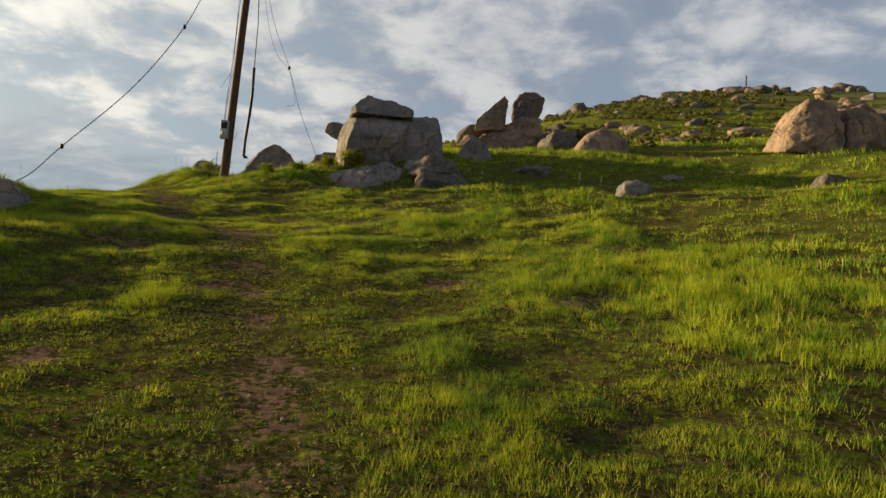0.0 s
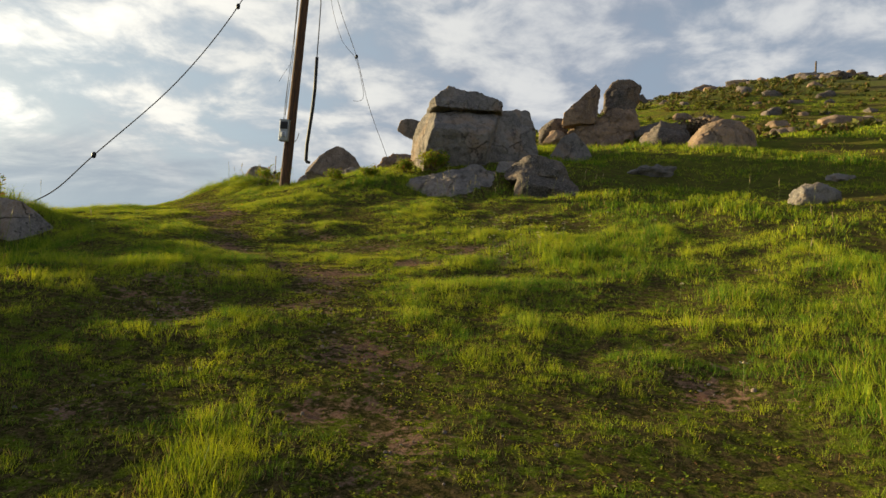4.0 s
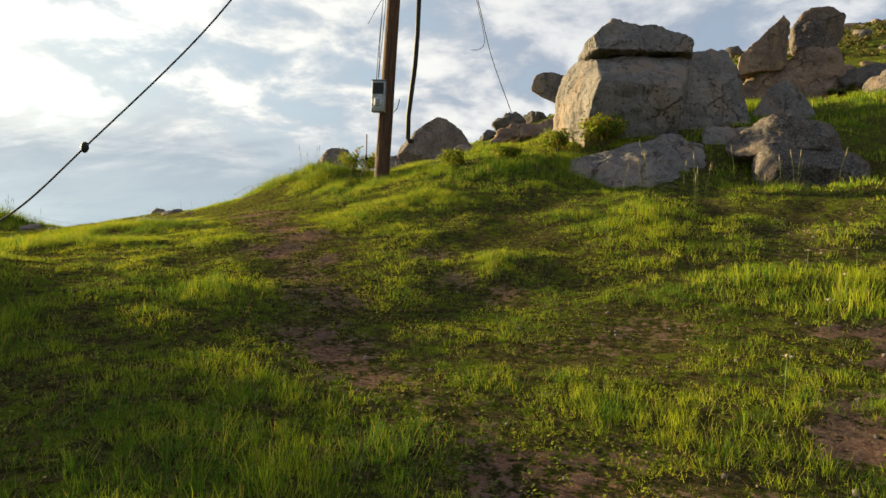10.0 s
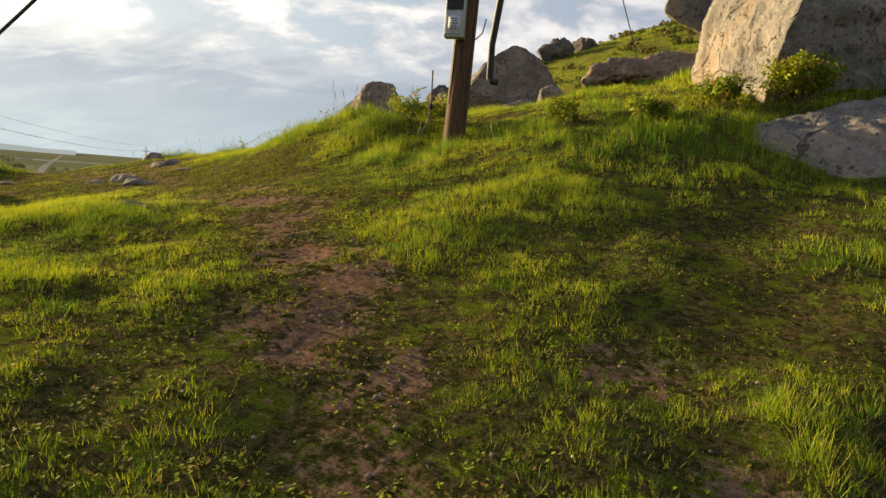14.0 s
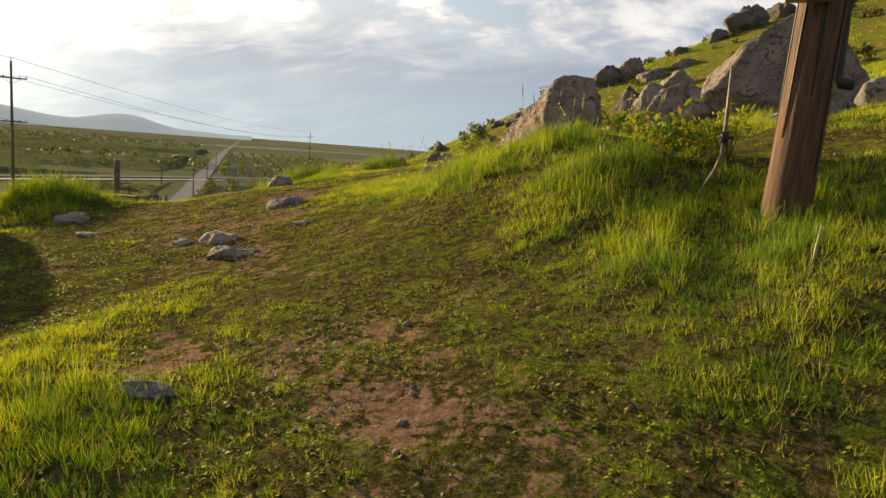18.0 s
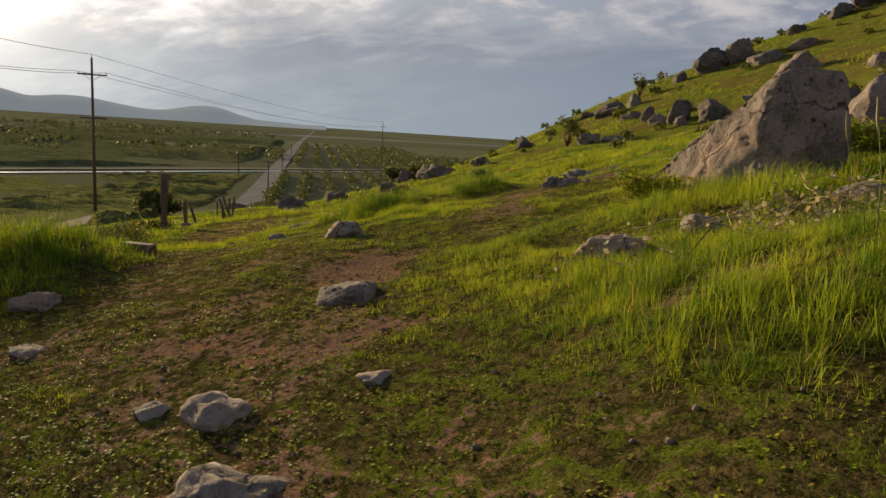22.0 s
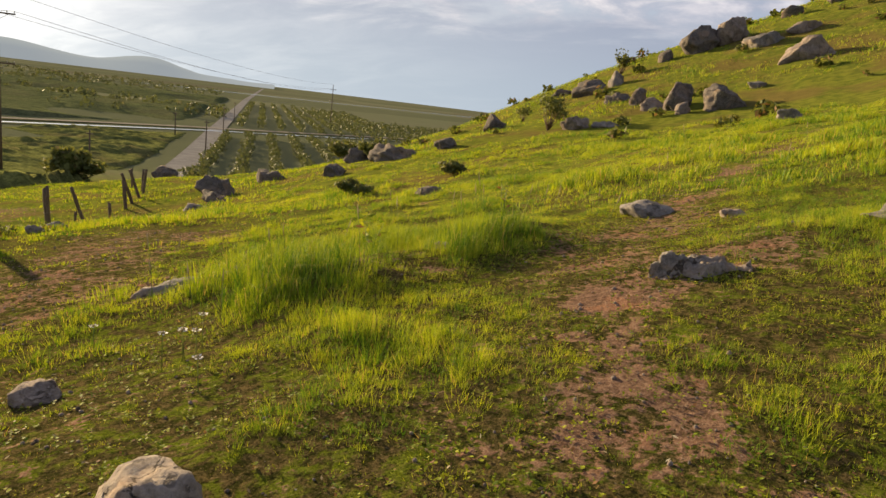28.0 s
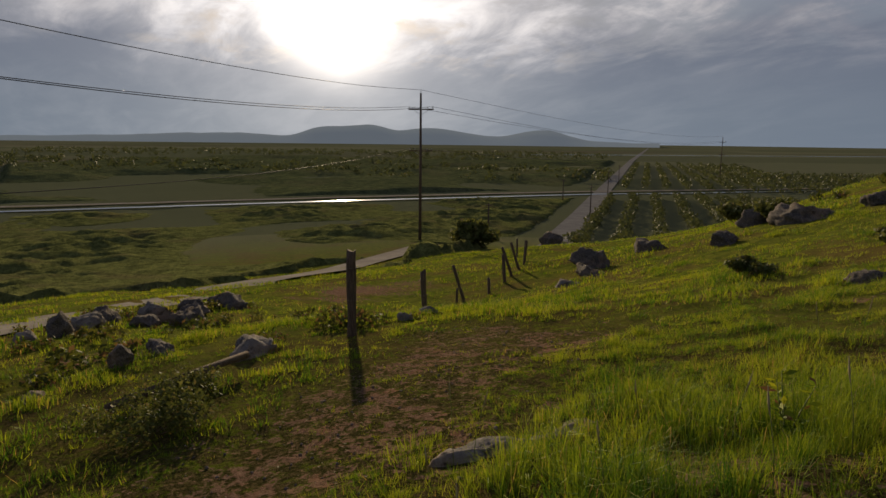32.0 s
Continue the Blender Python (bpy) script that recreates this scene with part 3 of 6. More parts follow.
def long_at(x, y):
    h = np.zeros(np.shape(x))
    for px, py, r, s in LONG:
        h = h + s * np.exp(-(((x - px) ** 2 + (y - py) ** 2) / r ** 2) ** 1.5)
    return h * np.clip(2.6 * wave(x, y, 0.36, 61) - 0.55 + 1.0 * (wave(x, y, 0.14, 62) - 0.5), 0.08, 1.35)


def ground(x, y, relief=True):
    x, y = np.asarray(x, float), np.asarray(y, float)
    r = np.hypot(x + 10, y - 35)
    s = np.clip((r - 110) / 110, 0, 1)
    s = s * s * (3 - 2 * s)
    z = LAND(x, y) * (1 - s) + PLAIN_Z * s
    for px, py, rad, h in BANKS:
        z = z + h * np.exp(-(((x - px) ** 2 + (y - py) ** 2) / rad ** 2))
    if relief:
        near = np.exp(-(r / 70) ** 2)
        calm = np.clip(trail_distance(x, y) / 1.4, 0.4, 1) * (1 - 0.6 * short_at(x, y))
        z = z + near * calm * (0.10 * (wave(x, y, 2.3, 21) - 0.5) + 0.12 * (tuft_at(x, y) - 0.4) + 0.035 * (wave(x, y, 0.3, 23) - 0.5))
        z = z - 0.03 * bare_at(x, y) * near + (1 - near) * (1 - s) * 0.5 * (wave(x, y, 7.0, 24) - 0.5)
    return z


def gz(x, y):
    return float(ground(np.array([x]), np.array([y]))[0])


# ---------------------------------------------------------------- mesh helpers
def mesh_object(name, verts, faces, mat, smooth=True):
    me = bpy.data.meshes.new(name)
    verts, faces = np.asarray(verts, np.float32), np.asarray(faces, np.int32)
    k = faces.shape[1]
    me.vertices.add(len(verts))
    me.vertices.foreach_set("co", verts.ravel())
    me.loops.add(faces.size)
    me.loops.foreach_set("vertex_index", faces.ravel())
    me.polygons.add(len(faces))
    me.polygons.foreach_set("loop_start", np.arange(0, faces.size, k, dtype=np.int32))
    me.polygons.foreach_set("use_smooth", np.full(len(faces), smooth))
    me.update(calc_edges=True)
    me.materials.append(mat)
    return new(name, me)


def part(name, bm, mat, parent, label="", smooth=True):
    me = bpy.data.meshes.new(name)
    for f in bm.faces:
        f.smooth = smooth
    bm.to_mesh(me)
    bm.free()
    me.materials.append(mat)
    ob = new(name, me)
    if parent is not None:
        ob.parent = parent
    return tagged(ob, label)


def thing(name, m, label, category, group="", kind=""):
    ob = new(name)
    ob.empty_display_size = 0.1
    ob.matrix_world = m
    return tagged(ob, label, category, group, kind)


def tube(bm, points, radii, sides=8, cap=True):
    """A bent, tapered tube along points."""
    points = [Vector(p) for p in points]
    if not hasattr(radii, "__len__"):
        radii = [radii] * len(points)
    rings, side = [], None
    for i, p in enumerate(points):
        a, b = points[max(i - 1, 0)], points[min(i + 1, len(points) - 1)]
        d = (b - a).normalized()
        side = d.orthogonal().normalized() if side is None else (side - d * side.dot(d)).normalized()
        other = d.cross(side)
        rings.append([bm.verts.new(p + (side * math.cos(q) + other * math.sin(q)) * radii[i]) for q in (2 * math.pi * j / sides for j in range(sides))])
    for r, s in zip(rings, rings[1:]):
        for j in range(sides):
            bm.faces.new((r[j], r[(j + 1) % sides], s[(j + 1) % sides], s[j]))
    if cap:
        bm.faces.new(rings[0][::-1])
        bm.faces.new(rings[-1])
    return bm


def block(bm, size, m=None, bevel=0.004):
    made = bmesh.ops.create_cube(bm, size=1)["verts"]
    bmesh.ops.transform(bm, matrix=(m or Matrix()) @ Matrix.Diagonal((*size, 1)), verts=made)
    if bevel:
        edges = list({e for v in made for e in v.link_edges})
        bmesh.ops.bevel(bm, geom=edges, offset=bevel, segments=2, affect="EDGES", profile=0.7)
    return bm


# ---------------------------------------------------------------- the ground sheet
def graded(lo, hi, step, reach_lo, reach_hi, growth=1.09):
    mid = list(np.arange(lo, hi + step / 2, step))
    out, s, v = [], step, hi
    while v < reach_hi:
        s *= growth
        v += s
        out.append(v)
    back, s, v = [], step, lo
    while v > reach_lo:
        s *= growth
        v -= s
        back.append(v)
    return np.array(back[::-1] + mid + out)


def build_ground():
    xs, ys = graded(-20, 5, 0.14, -4500, 4500, 1.10), graded(-2, 33, 0.15, -4500, 4500, 1.10)
    gx, gy = np.meshgrid(xs, ys)
    x, y = gx.ravel(), gy.ravel()
    z = ground(x, y)
    w, h = len(xs), len(ys)
    i = np.arange(w * h).reshape(h, w)
    faces = np.stack([i[:-1, :-1], i[:-1, 1:], i[1:, 1:], i[1:, :-1]], -1).reshape(-1, 4)
    ob = mesh_object("ground", np.stack([x, y, z], 1), faces, GROUND)
    me = ob.data
    near = np.hypot(x + 12, y - 20) < 60
    b = np.where(near, bare_at(x, y), 0)
    a = me.attributes.new("bare", "FLOAT", "POINT")
    a.data.foreach_set("value", b.astype(np.float32))
    a = me.attributes.new("sward", "FLOAT", "POINT")
    a.data.foreach_set("value", np.clip(np.maximum((trail_distance(x, y) - 6) / 12, (y - 31) / 6), 0, 1).astype(np.float32))
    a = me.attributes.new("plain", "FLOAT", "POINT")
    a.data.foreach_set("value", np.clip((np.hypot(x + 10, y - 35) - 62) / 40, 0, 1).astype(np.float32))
    tagged(ob, "grassy hillside with worn reddish soil falling to a wide farmed plain", "ground", kind="structure")


build_ground()


# ---------------------------------------------------------------- rocks
BALLS = {}


def ball(level):
    if level not in BALLS:
        bm = bmesh.new()
        bmesh.ops.create_icosphere(bm, subdivisions=level, radius=1)
        v = np.array([tuple(p.co) for p in bm.verts])
        f = np.array([[p.index for p in q.verts] for q in bm.faces])
        bm.free()
        BALLS[level] = (v, f)
    return BALLS[level]


def roughen(v, n, size, seed, rough):
    """Weather a surface: broad swells, ledges and pits."""
    off = Vector(np.random.default_rng(seed).uniform(-50, 50, 3))
    big = max(size)
    push = np.empty(len(v))
    for i, p in enumerate(v):
        q = Vector(p) * (1.0 / big) + off
        swell = noise.fractal(q * 2.4, 0.9, 2.1, 3)
        chip = noise.fractal(q * 4.6 + off, 0.8, 2.1, 3)
        push[i] = swell * 0.5 + (math.floor(chip * 4.5) / 4.5) * 0.55 + abs(noise.noise(q * 8.0)) * 0.45 - abs(noise.noise(q * 17.0)) * 0.3 - abs(noise.noise(q * 31.0)) * 0.16
    return v + n * (push * rough * big * 0.62)[:, None]


def rock_mesh(size, seed, level=4, boxy=2.6, planes=14, rough=0.10, cuts=(), depth=0.60):
    """A weathered boulder: a block split along many planes, then roughened. Its foot is at z = 0."""
    rng = np.random.default_rng(seed)
    v, f = ball(level)
    v = v / (np.abs(v) ** boxy).sum(1, keepdims=True) ** (1 / boxy)
    for _ in range(planes):
        d = rng.normal(size=3)
        d[2] = d[2] * 0.8 + 0.1
        d /= np.linalg.norm(d)
        over = np.maximum(v @ d - rng.uniform(depth, depth + 0.32), 0)
        v = v - over[:, None] * d * 0.96
    for *d, c in cuts:
        d = np.array(d) / np.linalg.norm(d)
        over = np.maximum(v @ d - c, 0)
        v = v - over[:, None] * d * 0.97
    v = v / np.abs(v).max(0)
    n = v / np.linalg.norm(v, axis=1, keepdims=True)
    v = roughen(v * (np.array(size) / 2), n, size, seed, rough)
    v[:, 2] += size[2] / 2
    return v, f


def hewn_mesh(corners, seed, rough=0.06, bevel=0.06, cell=0.09):
    """A split block: the hull of its corners, with worn edges and a rough face."""
    bm = bmesh.new()
    for c in corners:
        bm.verts.new(c)
    hull = bmesh.ops.convex_hull(bm, input=bm.verts)
    loose = list({g for g in hull["geom_interior"] + hull["geom_unused"] if isinstance(g, bmesh.types.BMVert)})
    bmesh.ops.delete(bm, geom=loose, context="VERTS")
    bmesh.ops.dissolve_limit(bm, angle_limit=radians(4), verts=bm.verts, edges=bm.edges)
    bmesh.ops.bevel(bm, geom=list(bm.edges), offset=bevel, segments=2, affect="EDGES", profile=0.6, clamp_overlap=True)
    bmesh.ops.triangulate(bm, faces=bm.faces)
    for _ in range(7):
        edges = [e for e in bm.edges if e.calc_length() > cell]
        if not edges or len(bm.faces) > 40000:
            break
        bmesh.ops.subdivide_edges(bm, edges=edges, cuts=1)
        bmesh.ops.triangulate(bm, faces=bm.faces)
    bm.normal_update()
    v = np.array([tuple(p.co) for p in bm.verts])
    n = np.array([tuple(p.normal) for p in bm.verts])
    f = np.array([[p.index for p in q.verts] for q in bm.faces])
    bm.free()
    return roughen(v, n, v.max(0) - v.min(0), seed, rough), f


def hewn(name, x, y, z, corners, seed, mat, label, turn=0, rough=0.06, bevel=0.06, cell=0.09):
    v, f = hewn_mesh(corners, seed, rough, bevel, cell)
    ob = mesh_object(name, v, f, mat)
    ob.matrix_world = pose(x, y, z, 0, 0, turn)
    return tagged(ob, label, "rock")


def boulder(name, x, y, size, seed, mat, label, turn=0, z=None, sink=0.12, group="", tilt=(0, 0), **shape):
    v, f = rock_mesh(size, seed, **shape)
    ob = mesh_object(name, v, f, mat)
    base = (min(gz(x + a, y + b) for a in (-.3 * size[0], 0, .3 * size[0]) for b in (-.3 * size[1], 0, .3 * size[1])) - sink * size[2]) if z is None else z
    ob.matrix_world = pose(x, y, base, tilt[0], tilt[1], turn)
    return tagged(ob, label, "rock", group)


# the great split boulder and the stones on and round it
hewn("boulder", -2.2, 22.35, 5.7, [(-1.9, .55, -.3), (-1.88, .55, .6), (-1.8, .55, 1.45), (-1.46, .05, 1.68), (-1.4, -1.15, -.6), (-1.25, -1.42, .45), (-1.1, -1.5, .92), (.36, -1.2, .84), (.3, -.65, -.4), (-1.18, -.65, 1.58), (.22, -.35, 1.66), (-1.3, 2.3, 1.75), (.6, 2.4, 1.8), (-1.7, 2.1, -.3), (.7, 2.2, -.3), (.7, .1, 1.8)], 11, ROCK, "huge blocky grey granite boulder with a sheer split face", 0, rough=0.05, bevel=0.05, cell=0.075)
hewn("boulder", -2.2, 22.35, 5.7, [(.1, -.5, -.4), (.2, -.62, .7), (.3, -.2, 1.6), (.63, .15, 1.9), (1.5, .5, 2.06), (1.74, .22, 1.36), (1.88, .02, .3), (1.9, .02, -.4), (.6, 2.4, 1.9), (1.6, 2.4, 2.0), (2.0, 2.2, -.4), (.6, 2.2, -.4)], 28, ROCK, "split-off half of the huge grey boulder", 0, rough=0.05, bevel=0.06, cell=0.075)
hewn("cap_rock", -2.2, 22.35, 5.7, [(-1.5, .05, 1.62), (-1.16, -.75, 1.68), (-1.2, -.6, 2.02), (-.86, -.35, 2.38), (-.2, -.25, 2.32), (.72, -.1, 2.06), (.74, -.25, 1.76), (-.43, -.8, 1.64), (-.9, 1.2, 1.6), (-.6, 1.2, 2.26), (.5, 1.2, 2.0), (.5, 1.2, 1.7)], 12, ROCK, "flat wedge of grey granite lying on the huge boulder", 0, rough=0.085, bevel=0.035, cell=0.06)
hewn("perched_rock", -4.33, 23.0, 6.78, [(-.3, .1, .18), (-.22, .1, .55), (.12, .1, .6), (.5, .15, .52), (.65, .2, .0), (.3, .1, -.12), (.02, .1, .0), (-.18, .6, .25), (.6, .7, .5), (.65, .7, -.1)], 13, ROCK, "blocky grey stone jutting from behind the huge boulder", 0, rough=0.06, bevel=0.05)
hewn("slab_rock", -2.6, 20.3, 4.7, [(-1.3, -.2, .15), (-1.25, 0, .3), (-.7, -.2, .38), (-.05, -1.1, -.4), (0, -1.0, -.12), (1.35, -.3, .12), (1.4, .3, .6), (.5, .4, .88), (-.3, .45, .75), (-.8, .5, .55), (-.9, 1.2, .5), (1.0, 1.2, .8), (-1.2, -.1, -.3), (1.3, -.3, -.4), (1.3, 1.1, -.2), (-.8, 1.1, -.2)], 14, ROCK, "low sloping grey slab in the grass below the boulder", 0, rough=0.07, bevel=0.05, cell=0.07)
hewn("slab_rock", -0.9, 20.9, 5.0, [(-.7, -.3, .2), (-.6, 0, .8), (.3, .1, .85), (.7, -.1, .5), (.7, -.4, .1), (-.6, -.5, -.2), (.6, -.5, -.2), (-.5, .9, .7), (.6, 1.0, .7)], 29, ROCK, "broad grey slab between the boulder and the dark stones", 0, rough=0.07, bevel=0.05, cell=0.07)
boulder("slab_rock", -0.5, 19.85, (1.75, 1.2, 0.7), 15, ROCK_DARK, "dark rounded stone resting on a low slab", -8, z=5.05, level=5, boxy=4, rough=0.07)
boulder("slab_rock", -0.3, 19.55, (1.9, 1.3, 1.1), 16, ROCK_DARK, "dark brown slab half sunk in the bank", 5, z=4.25, level=4, boxy=3.4, rough=0.06, cuts=((0, -.7, .7, .7),))
hewn("pointed_rock", 0.75, 23.8, 6.1, [(-1.0, 0, 0), (1.05, 0, -.1), (-.8, .9, .1), (.9, 1, 0), (-.25, .2, 1.2), (.12, .25, 1.36), (.5, .25, 1.0), (.1, .9, 1.2), (0, -.15, .3), (-.75, .05, .35)], 17, ROCK, "smooth grey pointed stone leaning in the grass", 5, rough=0.04, bevel=0.045)
hewn("standing_rock", 3.15, 28.8, 9.32, [(-.78, 0, .1), (-.72, .05, .94), (-.43, .05, 1.47), (.2, 0, 1.55), (.44, .05, 1.46), (.76, .1, 1.23), (.47, .05, .26), (.1, -.1, .05), (-.1, -.2, .8), (-.5, 1.0, .9), (.5, 1.1, 1.2), (0, 1, .1), (.2, -.15, 1.1)], 18, ROCK_DARK, "dark rounded stone balanced on the rock pile", 0, rough=0.09, bevel=0.1)
hewn("standing_rock", 1.5, 28.1, 8.6, [(-.69, 0, .04), (-.63, .05, .62), (-.31, .05, .85), (.52, .15, 1.81), (.7, .2, 1.56), (.6, .2, .3), (-.2, -.05, .15), (.5, .9, 1.6), (-.5, .9, .2), (.5, .9, .2)], 19, ROCK_TAN, "tall tan stone leaning on the rock pile", 0, rough=0.07, bevel=0.07)
hewn("pile_rock", 2.4, 28.3, 7.5, [(-1.55, .1, .3), (-1.5, .15, .7), (-1.13, .1, 1.26), (-.31, .2, 1.42), (.3, .3, 2.1), (.85, .4, 2.3), (1.2, .4, 2.15), (1.45, .3, 1.5), (1.53, .3, .5), (1.4, .2, 0), (.3, -.2, .2), (.2, -.1, 1.0), (-1.2, -.1, .2), (-1.3, 1.4, .9), (1.3, 1.6, 1.5), (-1.2, 1.2, 0), (1.3, 1.4, 0)], 20, ROCK_TAN, "broad tan stone under the balanced stones", 0, rough=0.09, bevel=0.08)
boulder("pile_rock", 0.75, 28.2, (1.2, 1.0, .9), 21, ROCK_TAN, "low tan stone at the foot of the rock pile", 20, z=7.6, level=4, boxy=3, rough=0.1, tilt=(0, -12))
boulder("pile_rock", 4.3, 28.4, (1.5, 1.2, 1.15), 22, ROCK_DARK, "dark stone beside the rock pile", -15, z=7.95, level=4)
boulder("pile_rock", 0.75, 29.5, (1.3, 1.1, 1.3), 23, ROCK_DARK, "dark stone behind the rock pile", 30, z=8.0, level=4)
hewn("boulder", 5.5, 24.0, 6.9, [(-1.05, 0, 0), (1.1, .1, .1), (-1.1, 1.2, .3), (1.2, 1.4, .2), (-.75, .3, .75), (-.1, .35, 1.3), (.55, .35, 1.35), (1.0, .3, 1.0), (.9, 1.3, 1.3), (-.4, 1.2, 1.3), (.2, -.1, .4)], 24, ROCK_TAN, "smooth orange-tan boulder on the slope", 5, rough=0.05, bevel=0.12)
hewn("boulder", 12.6, 21.5, 7.2, [(-1.7, .2, 0), (.2, -.1, -.1), (-1.75, 1.6, .3), (.5, 2.2, 0), (-1.3, .4, 1.2), (-.8, .4, 1.95), (.1, .3, 1.85), (.25, .1, 1.0), (.4, 2.0, 1.9), (-.9, 1.9, 1.9), (-.9, -.1, .5)], 25, ROCK_TAN, "large cracked orange-tan boulder on the slope", 0, rough=0.07, bevel=0.1)
hewn("boulder", 12.7, 21.7, 7.2, [(.25, -.1, 0), (2.1, .3, 0), (.4, 2.2, 0), (2.2, 2.2, .2), (.35, .1, 1.7), (1.0, .2, 1.95), (1.8, .5, 1.6), (2.1, .5, 1.0), (1.6, 2.0, 1.9), (.6, 2.0, 2.0), (1.2, -.2, .7)], 27, ROCK_TAN, "split-off half of the large orange-tan boulder", 0, rough=0.07, bevel=0.1)
boulder("boulder", 15.2, 22.8, (2.6, 2.0, 1.8), 26, ROCK_DARK, "dark boulder beside the cracked tan one", -25, level=4)

# round the pole
hewn("boulder", -7.15, 25.6, 5.45, [(-1.0, .1, .45), (-.95, .3, .75), (-.3, .2, 1.3), (.0, .3, 1.55), (.3, .35, 1.5), (.95, .5, .9), (1.05, .6, .5), (.8, .2, .1), (-.5, .3, 0), (-.6, 1.4, .1), (.9, 1.5, .2), (0, 1.4, 1.5), (-.9, 1.2, .8), (-.8, -.05, .55)], 31, ROCK_PINK, "pinkish tan boulder with a jutting brow beyond the pole", 0, rough=0.06, bevel=0.08)
hewn("stone", -6.9, 24.7, 5.2, [(-.65, 0, 0), (.6, 0, .1), (-.5, .1, .35), (.2, .05, .62), (.55, .2, .6), (.5, .8, .5), (-.5, .8, .3), (.6, .8, 0), (-.6, .8, 0)], 32, ROCK, "grey stone in front of the jutting boulder", 10, rough=0.07, bevel=0.05)
boulder("stone", -6.25, 24.7, (0.45, 0.4, 0.4), 33, ROCK, "small grey stone in the grass by the pole", 0, level=4)
hewn("stone", -8.4, 28.1, gz(-8.4, 28.1) - .1, [(-.75, 0, 0), (-.7, .05, .35), (-.5, .1, .72), (-.1, .05, .8), (.3, .1, .66), (.8, .2, .6), (.9, .2, 0), (0, -.25, .2), (.4, -.2, .4), (-.4, .8, .6), (.6, .9, .5)], 34, ROCK_PINK, "rough pinkish block of stone on the slope", 10, rough=0.09, bevel=0.05)
boulder("stone", -10.1, 32.1, (0.85, 0.8, 1.5), 35, ROCK_DARK, "dark stone on the hill crest", 0, level=4, sink=0.25)
boulder("stone", -9.3, 30.0, (0.8, 0.8, 1.2), 36, ROCK_PINK, "tan stone on the hill crest", 30, level=4, sink=0.2)
hewn("wedge_rock", -10.5, 26.6, 4.7, [(-1.1, .8, .2), (-1.05, .7, .4), (-.82, .6, .62), (-.38, .22, 1.0), (-.3, .18, 1.02), (.2, -.06, 1.45), (.3, -.08, 1.38), (.42, .02, 1.54), (.75, .1, 1.52), (.85, -.05, .9), (.82, .0, .1), (-.4, .0, .1), (.15, -.38, .2), (.1, -.2, .9), (.5, -.25, .8), (-.5, 1.2, .2), (.9, 1.2, .2), (.7, 1.0, 1.3)], 37, ROCK_PINK, "big pinkish wedge of granite with one sloping face", 0, rough=0.06, bevel=0.04, cell=0.06)
boulder("stone", -11.0, 30.4, (0.75, 0.7, 0.9), 38, ROCK, "grey stone on the crest of the bank", 10, level=4, sink=0.2)
hewn("ledge_rock", -9.35, 25.0, gz(-9.35, 25.0) - .1, [(-.4, 0, 0), (-.36, .05, .14), (-.2, 0, .22), (.15, .05, .26), (.5, .1, .24), (.6, .1, .1), (0, -.15, .06), (.3, -.15, .15), (-.2, .4, .2), (.4, .5, .22)], 73, ROCK_PALE, "pale weathered ledge of rock under dry brambles", 5, rough=0.1, bevel=0.04, cell=0.06)
hewn("ledge_rock", -4.3, 26.7, gz(-4.3, 26.9) - .15, [(-1.4, 0, -.1), (-1.3, .1, .25), (-.9, .1, .45), (-.35, .2, .52), (.1, .1, .6), (.5, .2, .75), (1.2, .3, .9), (1.45, .3, .7), (1.45, .3, -.1), (0, -.35, 0), (.6, -.3, .3), (-.6, -.3, .15), (-1, 1, .3), (1.2, 1.2, .8)], 39, ROCK_TAN, "long craggy tan ledge of rock on the slope", 14, rough=0.15, bevel=0.05)
boulder("ledge_rock", -2.2, 30.5, (2.4, 1.5, 1.1), 40, ROCK_DARK, "dark ledge of rock high on the slope", -10, level=4, sink=0.2)
hewn("boulder", -8.6, 12.45, 2.33, [(-.68, .05, .1), (-.6, .1, .42), (-.42, .1, .74), (-.15, .1, .86), (.15, .12, .82), (.45, .2, .5), (.8, .3, .2), (.85, .3, 0), (-.3, -.25, .0), (.1, -.3, .35), (.3, -.25, 0), (-.4, .7, .5), (.4, .8, .4)], 41, ROCK, "grey pointed boulder in grass beside the guy wire", 8, rough=0.06, bevel=0.05, cell=0.06)
# added caster: its place is chosen for the shade it throws over the trail
boulder("boulder", -12.9, 15.8, (2.2, 1.5, 1.5), 42, ROCK_PINK, "weathered boulder added on the brow to shade the trail", 12, z=2.45, level=5, boxy=2.6, rough=0.08)
boulder("boulder", -20.0, 22.45, (3.7, 2.0, 2.0), 43, ROCK_PINK, "long weathered boulder on the brow beside the grassy mound", -36, z=2.95, level=5, boxy=2.8, rough=0.07)

